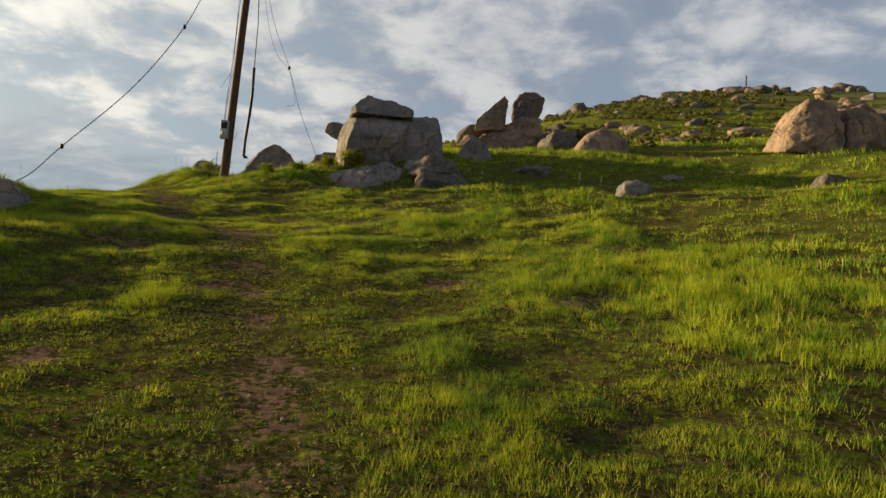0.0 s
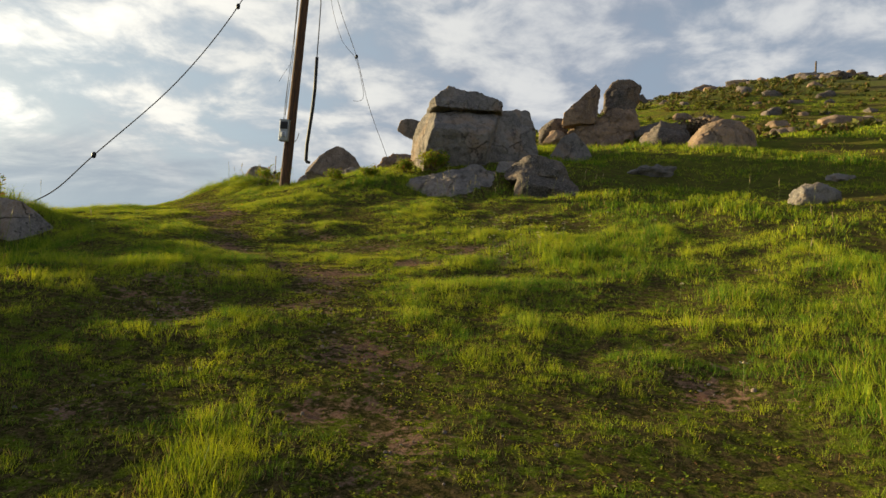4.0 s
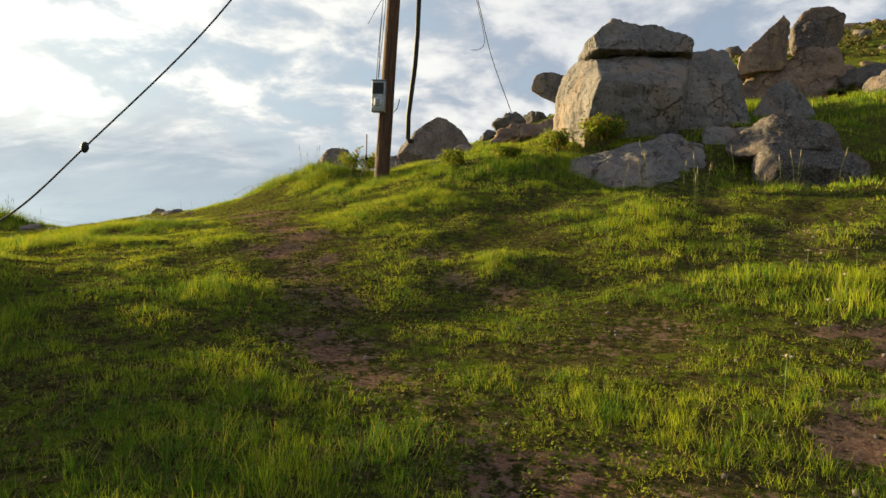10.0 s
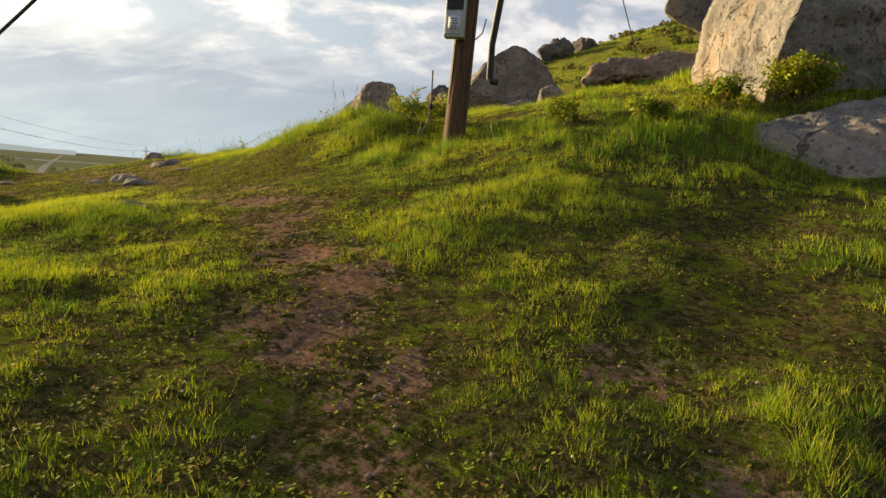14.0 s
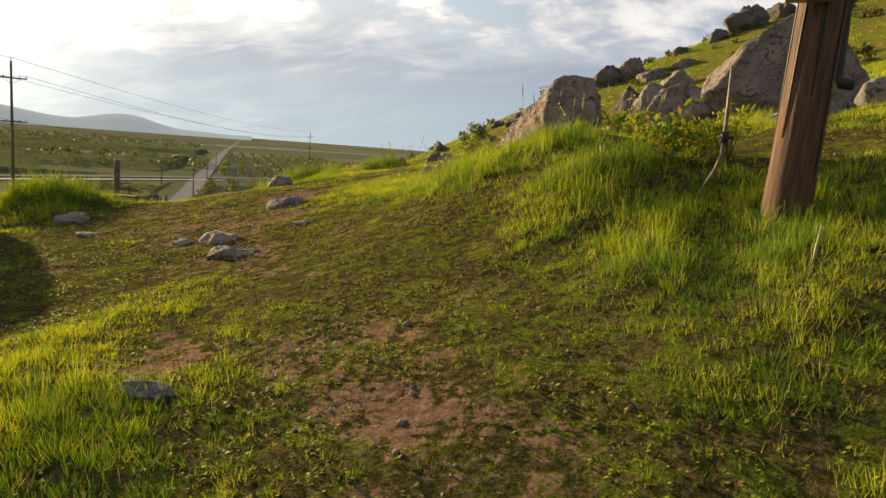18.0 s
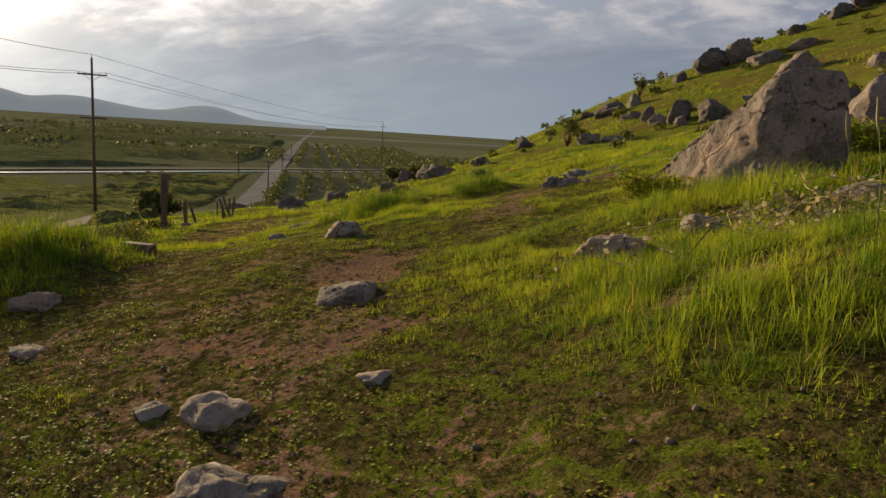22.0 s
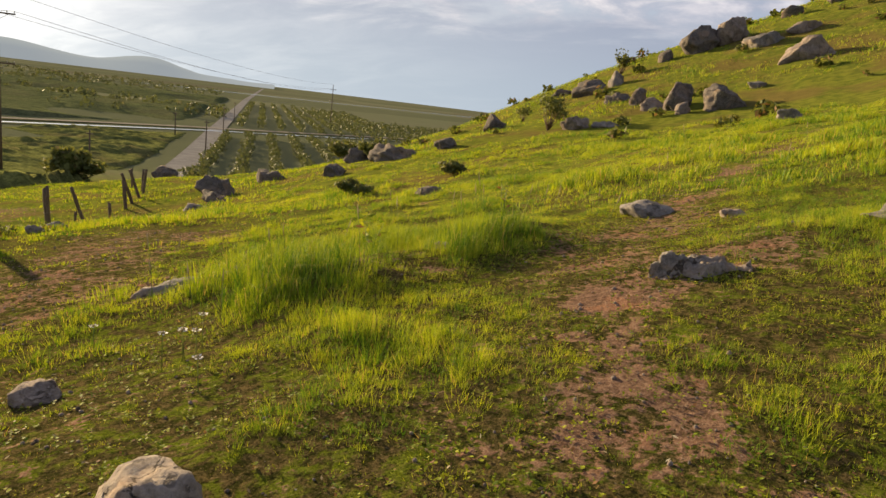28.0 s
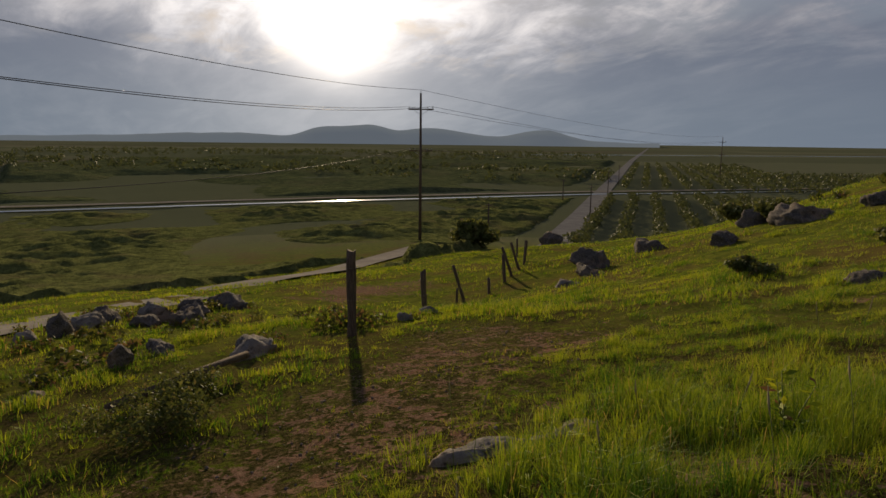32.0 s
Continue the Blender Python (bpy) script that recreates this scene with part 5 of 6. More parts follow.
# ---------------------------------------------------------------- the power line in the valley
def line_pole(x, y, height, turn, label):
    z = gz(x, y)
    ob = thing("power_pole", pose(x, y, z, 0, 0, turn), label, "power pole", "poles of the valley power line")
    bm = bmesh.new()
    tube(bm, [(0, 0, -.6), (0, 0, height * .5), (0, 0, height)], [.2, .17, .12], 10)
    part("shaft", bm, POST_WOOD, ob)
    for h, w in ((height - 1.9, 3.2), (height - 6.9, 3.0)):
        bm = bmesh.new()
        block(bm, (w, .14, .16), Matrix.Translation((0, .14, h)), 0.01)
        arm = part("crossarm", bm, POST_WOOD, ob)
        for s in (-1, -.55, .55, 1):
            bm = bmesh.new()
            tube(bm, [(s * (w / 2 - .1), .14, h + .08), (s * (w / 2 - .1), .14, h + .16), (s * (w / 2 - .1), .14, h + .2), (s * (w / 2 - .1), .14, h + .3)], [.03, .03, .07, .05], 8)
            part("insulator", bm, STEEL, arm)
        for s in (-1, 1):
            bm = bmesh.new()
            tube(bm, [(0, .14, h - .7), (s * w * .3, .14, h - .06)], .025, 5)
            part("brace", bm, STEEL, arm)
    bm = bmesh.new()
    tube(bm, [(0, 0, height), (0, 0, height + .45)], [.05, .03], 6)
    part("top_pin", bm, STEEL, ob)
    return ob


POLE_A = Vector((-86.0, 67.9, 0))
POLE_B = Vector((-17.0, -11.0, 0))
TURN = math.degrees(math.atan2(POLE_B.y - POLE_A.y, POLE_B.x - POLE_A.x)) + 90
ha = 18.0
line_pole(POLE_A.x, POLE_A.y, ha, TURN, "tall wooden power pole with two crossarms in the valley")
line_pole(POLE_B.x, POLE_B.y, 15.0, TURN, "wooden power pole with two crossarms on the slope")
POLE_C = POLE_A + (POLE_A - POLE_B) * 1.0 + Vector((-30, 120, 0))
line_pole(POLE_C.x, POLE_C.y, 17.0, TURN - 40, "distant wooden power pole in the fields")
for side, drop, slack in ((-1.5, 1.6, 2.2), (1.5, 1.6, 2.6), (0, -.4, 2.0), (-1.4, 6.6, 2.4)):
    across = Vector((math.cos(radians(TURN)), math.sin(radians(TURN)), 0))
    for p, q, hp, hq in ((POLE_A, POLE_B, ha, 15.0), (POLE_C, POLE_A, 17.0, ha)):
        a = Vector((p.x, p.y, gz(p.x, p.y) + hp - drop)) + across * side
        b = Vector((q.x, q.y, gz(q.x, q.y) + hq - drop)) + across * side
        pts = [a.lerp(b, s) - Vector((0, 0, slack * 4 * s * (1 - s))) for s in np.linspace(0, 1, 7)]
        wire("power_line", pts, 0.022, "thin dark power line strung between the poles", category="power line")

RP = Vector((56.0, 128.0, gz(56.0, 128.0)))
rp = thing("ridge_pole", Matrix.Translation(RP), "lone dark pole standing on the distant hill crest", "pole")
bm = bmesh.new()
tube(bm, [(0, 0, -.5), (0, 0, 5.2)], [.2, .16], 8)
part("shaft", bm, POST_WOOD, rp)


def road_pole(x, y, height):
    ob = thing("road_pole", pose(x, y, gz(x, y) - .1), "thin dark wooden pole beside the road", "pole", "poles beside the road")
    bm = bmesh.new()
    tube(bm, [(0, 0, -.3), (0, 0, height * .5), (.02, 0, height)], [.13, .11, .09], 7)
    part("post", bm, POST_WOOD, ob)
    bm = bmesh.new()
    block(bm, (1.4, .1, .12), Matrix.Translation((0, 0, height - .35)), .01)
    part("crossarm", bm, POST_WOOD, ob)


for rx, ry, rh in ((-105.5, 116.4, 6.5), (-143.9, 160.7, 7.0), (-137.0, 138.2, 5.5), (-176.0, 199.0, 7.0), (-91.4, 82.4, 5.0)):
    road_pole(rx, ry, rh)


# ---------------------------------------------------------------- roads, canal and fields of the plain
def ribbon(name, line, width, lift, mat, label, category, steps=60):
    pts = [Vector((*p, 0)) for p in line]
    run = []
    for i in range(len(pts) - 1):
        for s in np.linspace(0, 1, steps)[: None if i == len(pts) - 2 else -1]:
            run.append(pts[i].lerp(pts[i + 1], s))
    v, f = [], []
    for i, p in enumerate(run):
        d = (run[min(i + 1, len(run) - 1)] - run[max(i - 1, 0)]).normalized()
        o = Vector((-d.y, d.x, 0)) * width / 2
        for q in (p + o, p, p - o):
            v.append((q.x, q.y, 0))
    v = np.array(v)
    v[:, 2] = ground(v[:, 0], v[:, 1], relief=False) + lift + 0.14 * (np.hypot(v[:, 0] + 10, v[:, 1] - 35) > 40)
    f = [(3 * i + k, 3 * i + k + 1, 3 * i + k + 4, 3 * i + k + 3) for i in range(len(run) - 1) for k in (0, 1)]
    ob = mesh_object(name, v, np.array(f)[:, ::-1], mat)
    return tagged(ob, label, category, kind="structure")


ROAD = [(-70, 75), (-92.6, 98.5), (-148, 162), (-394, 446), (-1290, 1500)]
ribbon("road", ROAD, 4.4, 0.05, ASPHALT, "straight grey road running away over the plain", "road")
CANAL = [(-175, -60), (-163, 31), (-158, 90), (-148, 162), (-130, 232), (-110, 330)]
ribbon("canal", CANAL, 2.2, 0.08, WATER, "narrow canal of pale sky-lit water crossing the plain", "water")
ribbon("canal_bank", [(p[0] - 9, p[1] + 1) for p in CANAL], 3.0, 0.12, TRACK, "pale earth bank along the canal", "bank")
ribbon("dirt_track", [(-27, 16), (-33, 22), (-40, 27.5), (-46, 32.5), (-54, 38.5), (-66, 50), (-80, 66)], 3.4, 0.03, TRACK, "pale dirt track curving below the hill", "track", 20)
ribbon("canal", [(-600, 500), (-480, 900), (-420, 1300)], 14, 0.2, WATER, "distant strip of bright water on the plain", "water")


def leaf_clumps(name, centres, radius, count, leaf, mat, label, category, seed, squash=0.8):
    """Many small leaf faces in clumps round the centres (x, y, z of the foot, scale)."""
    rng = np.random.default_rng(seed)
    c = np.repeat(np.asarray(centres, float), count, axis=0)
    n = len(c)
    d = rng.normal(size=(n, 3))
    d /= np.linalg.norm(d, axis=1, keepdims=True)
    r = radius * c[:, 3] * rng.uniform(0.35, 1.0, n) ** 0.5 * rng.uniform(.8, 1.15, n)
    p = c[:, :3] + d * r[:, None] * (1, 1, squash)
    p[:, 2] += radius * c[:, 3] * squash
    u = rng.normal(size=(n, 3))
    u /= np.linalg.norm(u, axis=1, keepdims=True)
    w = np.cross(u, d + 0.3 * rng.normal(size=(n, 3)))
    w /= np.linalg.norm(w, axis=1, keepdims=True) + 1e-9
    s = (leaf * c[:, 3] * rng.uniform(.6, 1.4, n))[:, None]
    v = np.stack([p - u * s, p + w * s * .55, p + u * s, p - w * s * .55], 1).reshape(-1, 3)
    f = np.arange(4 * n).reshape(-1, 4)
    ob = mesh_object(name, v, f, mat, smooth=False)
    return tagged(ob, label, category, kind="stuff")


def canopy(name, box, cell, inside, low, high, clump, mat, label, category, seed):
    """A close sheet of leafy tops, bumpy at two sizes and torn where it is thin."""
    xs, ys = np.arange(box[0], box[1], cell), np.arange(box[2], box[3], cell)
    gx, gy = np.meshgrid(xs, ys)
    rng = np.random.default_rng(seed)
    x = gx.ravel() + rng.uniform(-.3, .3, gx.size) * cell
    y = gy.ravel() + rng.uniform(-.3, .3, gx.size) * cell
    full = np.clip((wave(x, y, clump * 6, seed) - .22) * 2.2, 0, 1)
    top = full * (low + (high - low) * np.clip(.75 * wave(x, y, clump, seed + 1) + .45 * wave(x, y, clump * .4, seed + 2) - .1, 0, 1)) + rng.uniform(-.5, .5, len(x)) * .22 * high * full
    z = ground(x, y, False) + np.where(full > .02, top, -.3)
    keep = inside(x, y).reshape(gx.shape)
    w = len(xs)
    i = np.arange(gx.size).reshape(gx.shape)
    ok = keep[:-1, :-1] & keep[:-1, 1:] & keep[1:, 1:] & keep[1:, :-1]
    f = np.stack([i[:-1, :-1], i[:-1, 1:], i[1:, 1:], i[1:, :-1]], -1)[ok]
    rim = np.ones(gx.shape, bool)
    rim[1:-1, 1:-1] = ~(keep[:-2, 1:-1] & keep[2:, 1:-1] & keep[1:-1, :-2] & keep[1:-1, 2:] & keep[:-2, :-2] & keep[2:, 2:] & keep[:-2, 2:] & keep[2:, :-2])
    z = np.where(rim.ravel(), ground(x, y, False) - .4, z)
    used, f = np.unique(f, return_inverse=True)
    ob = mesh_object(name, np.stack([x, y, z], 1)[used], f.reshape(-1, 4), mat)
    return tagged(ob, label, category, kind="stuff")


def track_distance(x, y):
    best = np.full(np.shape(x), 1e9)
    for px, py in ((-46, 32.5), (-50, 35.5), (-54, 38.5), (-60, 44), (-66, 50), (-73, 58), (-78, 64)):
        best = np.minimum(best, np.hypot(x - px, y - py))
    return best


def top_material(name, one, two, dry, scale):
    m, n = material(name)
    p = spot(n)
    a, b, d = n.noise(p, scale, 5.0, 0.65), n.noise(p, scale * 5, 4.0, 0.7), n.noise(p, scale * .2, 3.0)
    c = n.mix(n.span(a, 0.36, 0.64), one, two)
    c = n.mix(n.math("MULTIPLY", n.span(d, 0.5, 0.68), 0.6), c, dry)
    # darker in the low spots of the fine noise that also drives the bump
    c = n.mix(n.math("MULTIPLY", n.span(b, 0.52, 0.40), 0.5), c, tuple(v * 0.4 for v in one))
    finish(n, c, 1.0, n.math("ADD", a, n.math("MULTIPLY", b, 0.6)), 1.0, 0.5, spec=0.0)
    return m


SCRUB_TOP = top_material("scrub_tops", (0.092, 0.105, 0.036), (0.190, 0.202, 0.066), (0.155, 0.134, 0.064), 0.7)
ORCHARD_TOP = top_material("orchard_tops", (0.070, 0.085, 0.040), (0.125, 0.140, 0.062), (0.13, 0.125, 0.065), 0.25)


def build_fields():
    rng = np.random.default_rng(8)
    along = Vector((-0.655, 0.756))
    across = Vector((0.756, 0.655))
    rows = []
    for k in range(0, 20):
        for j in range(0, 56):
            q = Vector((-86, 104)) + across * (-5 + 5.4 * k) + along * (1.95 * j - 22)
            rows.append((q.x + rng.normal() * .25, q.y + rng.normal() * .25))
    near = [(x, y) for x, y in rows if not (-20 < (x + 148 - 0.24 * (y - 162)) < 14) and math.hypot(x + 12, y - 30) > 75]
    near = np.array(near)
    near = np.column_stack([near, ground(near[:, 0], near[:, 1]), rng.uniform(.75, 1.2, len(near))])
    leaf_clumps("orchard", near, 1.2, 44, .27, ORCHARD, "rows of low orchard trees in straight lines beside the road", "orchard", 9)
    rows = []
    for k in range(0, 30):
        for j in range(0, 70):
            q = Vector((-166, 190)) + across * (1 + 6.4 * k) + along * (3.4 * j)
            if k > 9 and j > 34:
                continue
            rows.append((q.x, q.y, PLAIN_Z, rng.uniform(.9, 1.4)))
    leaf_clumps("orchard", rows, 1.3, 18, .42, ORCHARD, "distant rows of orchard trees beyond the canal", "orchard", 10)
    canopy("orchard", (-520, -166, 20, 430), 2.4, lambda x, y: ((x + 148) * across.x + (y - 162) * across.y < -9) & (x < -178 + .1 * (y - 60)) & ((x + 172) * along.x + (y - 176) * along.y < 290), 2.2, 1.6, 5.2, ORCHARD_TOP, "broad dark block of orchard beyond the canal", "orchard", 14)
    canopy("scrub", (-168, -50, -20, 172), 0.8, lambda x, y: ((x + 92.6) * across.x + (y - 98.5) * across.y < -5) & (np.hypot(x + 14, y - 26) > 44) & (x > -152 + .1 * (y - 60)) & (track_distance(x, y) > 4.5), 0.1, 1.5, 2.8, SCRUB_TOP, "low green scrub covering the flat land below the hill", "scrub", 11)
    woods = []
    for _ in range(1500):
        d, a = rng.uniform(240, 900), radians(rng.uniform(44, 100))
        x, y = -14 - d * math.sin(a), 26 + d * math.cos(a)
        if wave(x, y, 90, 33) > .45:
            woods.append((x, y, PLAIN_Z, rng.uniform(.8, 1.6)))
    leaf_clumps("far_groves", woods, 2.2, 20, 0.6, ORCHARD, "dark groves and hedges far out on the plain", "groves", 12, 0.6)


build_fields()


def build_ridge():
    az = np.radians(np.linspace(40, 100, 160))
    deg = np.degrees(az)
    prof = 0.15 + 1.0 * np.exp(-((deg - 66) / 3.6) ** 4) + 1.0 * np.exp(-((deg - 59) / 4.2) ** 2) + 0.85 * np.exp(-((deg - 49.6) / 2.8) ** 2) + .35 * np.exp(-((deg - 76) / 6) ** 2)
    prof = prof * 0.95 * np.clip((deg - 43.2) / 3.5, 0, 1) ** .8 + 0.10 * (wave(deg, deg * 0, 2.2, 41) - .5) + 0.05 * (wave(deg, deg * 0, .8, 42) - .5)
    prof = np.clip(prof, -.1, None) * np.clip((92 - deg) / 8, 0, 1)
    v, f = [], []
    for d, k in ((2300, -.3), (2500, .45), (2700, 1.0), (3300, -.3)):
        h = 14 + 2700 * np.tan(np.radians(prof)) * k
        v.append(np.stack([-14 - d * np.sin(az), 26 + d * np.cos(az), PLAIN_Z + np.where(k < 0, -4, h) + 0 * az], 1))
    v = np.concatenate(v)
    m = len(az)
    f = [(r * m + i, r * m + i + 1, (r + 1) * m + i + 1, (r + 1) * m + i) for r in range(3) for i in range(m - 1)]
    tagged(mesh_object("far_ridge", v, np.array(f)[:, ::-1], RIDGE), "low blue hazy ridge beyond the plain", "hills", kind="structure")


build_ridge()


def slope_weeds():
    """Rank dark weeds scattered over the upper and far slopes."""
    rng = np.random.default_rng(61)
    spots = []
    while len(spots) < 1500:
        x, y = rng.uniform(-36, 48), rng.uniform(27, 110)
        if (x < -4 and rng.uniform() < .82) or wave(x, y, 5, 62) < .42 or math.hypot(x + 15, y - 30) < 17 or (x < -18 and y < 50):
            continue
        spots.append((x, y))
    spots = np.array(spots)
    spots = np.column_stack([spots, ground(spots[:, 0], spots[:, 1]) - .05, rng.uniform(.35, 1.15, len(spots)) * (1 + .006 * spots[:, 1])])
    leaf_clumps("slope_weeds", spots, .34, 34, .12, SLOPE_WEED, "clumps of rank dark weeds scattered over the upper slope", "weeds", 63, .6)


SLOPE_WEED = leaf_material("rank_weed", (0.055, 0.075, 0.018), (0.13, 0.135, 0.03), (0.17, 0.11, 0.055), 0.3, 0.2)
slope_weeds()


def verge_weeds():
    """Dark weeds round the rocks beside the track."""
    rng = np.random.default_rng(64)
    spots = np.column_stack([rng.uniform(-38, -24, 150), rng.uniform(23, 33, 150)])
    spots = spots[(wave(spots[:, 0], spots[:, 1], 2.2, 65) > .42)]
    spots = np.column_stack([spots, ground(spots[:, 0], spots[:, 1]) - .04, rng.uniform(.4, 1.1, len(spots))])
    leaf_clumps("verge_weeds", spots, .34, 60, .07, SLOPE_WEED, "low dark weeds among the rocks beside the track", "weeds", 66, .55)


verge_weeds()


# ---------------------------------------------------------------- shrubs, weeds and flowers
def shrub(name, x, y, height, spread, seed, label, mat=SCRUB, leaves=900, leaf=.06, upright=False):
    rng = random.Random(seed)
    ob = thing(name, pose(x, y, gz(x, y) - .03), label, "shrub")
    tips = []
    for k in range(14):
        bm = bmesh.new()
        a, r = rng.uniform(0, 6.28), rng.uniform(.15, 1) ** .6 * spread * .5
        low = math.sqrt(max(0.05, 1 - (r / spread * 2) ** 2)) if not upright else rng.uniform(.6, 1)
        tip = Vector((math.cos(a) * r, math.sin(a) * r, height * low * rng.uniform(.6, .95)))
        mid = Vector((tip.x * .5, tip.y * .5, tip.z * .5))
        tube(bm, [(0, 0, 0), mid, tip], [.018 * height, .012 * height, .003], 5)
        part("branch", bm, BARK, ob)
        tips += [mid.lerp(tip, q) for q in ((.1, .5, 1) if not upright else (.5, .8, 1))]
    crown = leaf_clumps("crown", [(*t, rng.uniform(.7, 1.3)) for t in tips], (height + spread) * .11, max(leaves // len(tips), 8), leaf, mat, "", "", seed)
    crown.parent = ob
    for key in ("kind", "label", "category"):
        if key in crown:
            del crown[key]


shrub("shrub", -21.9, 53.0, 1.6, 1.2, 1, "lone dark upright shrub on the far slope", leaves=700, leaf=.07, upright=True)
shrub("bush", -22.4, 38.6, .26, .9, 2, "low round dark green bush on the slope", leaves=2200, leaf=.045)
shrub("bush", -21.0, 41.5, .35, .7, 3, "small green bush on the slope", leaves=900)
shrub("shrub", -25.6, 60.0, .9, .8, 4, "small dark shrub on the slope's edge", leaves=400, upright=True)
shrub("shrub", -22.6, 69.2, 1.5, .8, 5, "dark upright shrub on the far crest", leaves=500, leaf=.09, upright=True)
shrub("bush", -76.0, 69.5, 2.6, 5.0, 6, "large round dark bush at the foot of the power pole", leaves=3200, leaf=.28)
shrub("bush", -11.3, 26.3, .26, .9, 7, "leafy green bush at the foot of the wedge rock", HERB, 3000, .018)
shrub("bush", -3.2, 20.9, .55, .8, 8, "leafy green bush against the huge boulder", HERB, 3000, .024)
shrub("bush", -4.0, 21.1, .34, .7, 9, "leafy green weeds on the bank", HERB, 1900, .022)
shrub("bush", -4.9, 20.6, .26, .6, 15, "leafy green herbs on the bank", HERB, 1500, .02)
shrub("bush", -5.9, 20.9, .30, .5, 17, "small leafy weeds on the bank", HERB, 1300, .02)
shrub("bush", -7.9, 21.9, .3, 1.1, 18, "leafy weeds on the bank by the pole", HERB, 2200, .02)
shrub("bush", -21.3, 26.9, .34, 1.4, 19, "dark leafy weeds below the trail", SCRUB, 3200, .022)
shrub("bush", -22.4, 27.4, .26, 1.1, 20, "low dark weeds below the trail", SCRUB, 2200, .022)
shrub("bush", -32.0, 52.5, .8, 2.0, 10, "low dark bush on the shoulder of the slope", leaves=1500, leaf=.1)
shrub("bush", -29.0, 50.3, .7, 1.6, 12, "low dark bush beside the rocks", leaves=1500, leaf=.1)
shrub("bush", 5.6, 28.2, .8, 1.6, 13, "reddish brown dry bush beside the rock pile", BARK, 1200, .06)
shrub("bush", -11.2, 31.2, .3, .9, 14, "leafy weeds on the bank", HERB, 2400, .022)
shrub("bush", -9.7, 29.2, .24, 1.6, 16, "low leafy weeds behind the wedge rock", HERB, 3200, .026)


def bramble(x, y, z, reach, seed, label, count=26):
    """Sprawling thin canes with curled dry leaves."""
    rng = random.Random(seed)
    ob = thing("dry_bramble", pose(x, y, z), label, "bramble")
    leaves = bmesh.new()
    for k in range(count):
        a = rng.uniform(0, 6.28)
        p = Vector((rng.gauss(0, reach * .3), rng.gauss(0, reach * .3), -.03))
        run, n = [p.copy()], rng.randint(6, 9)
        rise = rng.uniform(.03, .10)
        for q in range(n):
            a += rng.uniform(-.5, .5)
            step = reach * rng.uniform(.06, .15)
            p = p + Vector((math.cos(a) * step, math.sin(a) * step, rise * (1 - 1.7 * q / n) + rng.uniform(-.02, .03)))
            p.z = max(p.z, .01)
            run.append(Vector((p.x, p.y, p.z + gz(x + p.x, y + p.y) - z)))
            for _ in range(2):
                if rng.random() < .55:
                    c = run[-1] + Vector((rng.uniform(-.04, .04), rng.uniform(-.04, .04), rng.uniform(-.01, .05)))
                    u = Vector((rng.gauss(0, 1), rng.gauss(0, 1), rng.gauss(0, .6))).normalized() * rng.uniform(.012, .028)
                    w = u.orthogonal() * rng.uniform(.4, .7)
                    leaves.faces.new([leaves.verts.new(v) for v in (c - u, c + w, c + u, c - w)])
        bm = bmesh.new()
        tube(bm, run, [.0045 * (1 - .75 * q / n) for q in range(n + 1)], 5)
        part("cane", bm, STRAW if rng.random() < .35 else BARK, ob)
    part("dry_leaves", leaves, DRY_LEAF, ob, "pale curled dry leaves", smooth=False)


DRY_LEAF = leaf_material("dry_leaf", (0.14, 0.11, 0.06), (0.34, 0.29, 0.19), (0.42, 0.38, 0.28), 0.25, 0.3)
bramble(-9.85, 23.7, gz(-9.85, 23.7) + .08, .9, 1, "tangle of dry brown bramble stems over long grass", 34)
bramble(-9.5, 24.4, gz(-9.5, 24.4) + .12, .8, 2, "tangle of dry brown bramble stems on the bank", 22)


def tall_weed(x, y, height, seed):
    rng = random.Random(seed)
    ob = thing("tall_weed", pose(x, y, gz(x, y) - .02), "tall leafy weed going to seed on the bank", "weed", "weeds on the bank")
    lv = bmesh.new()
    for k in range(rng.randint(2, 4)):
        a, lean = rng.uniform(0, 6.28), rng.uniform(.05, .3)
        tip = Vector((math.cos(a) * lean * height, math.sin(a) * lean * height, height * rng.uniform(.7, 1)))
        mid = tip * .5 + Vector((0, 0, .06 * height))
        bm = bmesh.new()
        tube(bm, [(0, 0, 0), mid, tip], [.006, .005, .002], 5)
        part("stem", bm, STEM, ob)
        for q in range(14):
            c = (mid * 2).lerp(tip, 1).lerp(Vector((0, 0, 0)), rng.uniform(0, .75))
            u = Vector((rng.gauss(0, 1), rng.gauss(0, 1), rng.uniform(-.2, .9))).normalized() * rng.uniform(.02, .055)
            w = u.orthogonal().normalized() * u.length * .35
            c = c + u
            lv.faces.new([lv.verts.new(v) for v in (c - u, c + w, c + u, c - w)])
    part("leaves", lv, HERB, ob, smooth=False)


for k, (wx, wy, wh) in enumerate([(-10.9, 28.3, .5), (-10.6, 28.8, .6), (-10.3, 29.3, .55), (-10.9, 29.2, .45), (-11.3, 28.4, .4), (-9.9, 28.4, .5), (-8.0, 21.6, .6), (-7.6, 22.1, .55), (-8.3, 22.0, .5), (-4.2, 21.3, .5), (-3.7, 21.0, .5), (-4.9, 21.2, .4), (-9.9, 13.0, .5), (-9.5, 13.4, .55), (-9.2, 13.0, .45), (-3.0, 20.9, .45), (-15.4, 30.8, .55), (-16.4, 29.7, .5)]):
    tall_weed(wx, wy, wh, 400 + k)



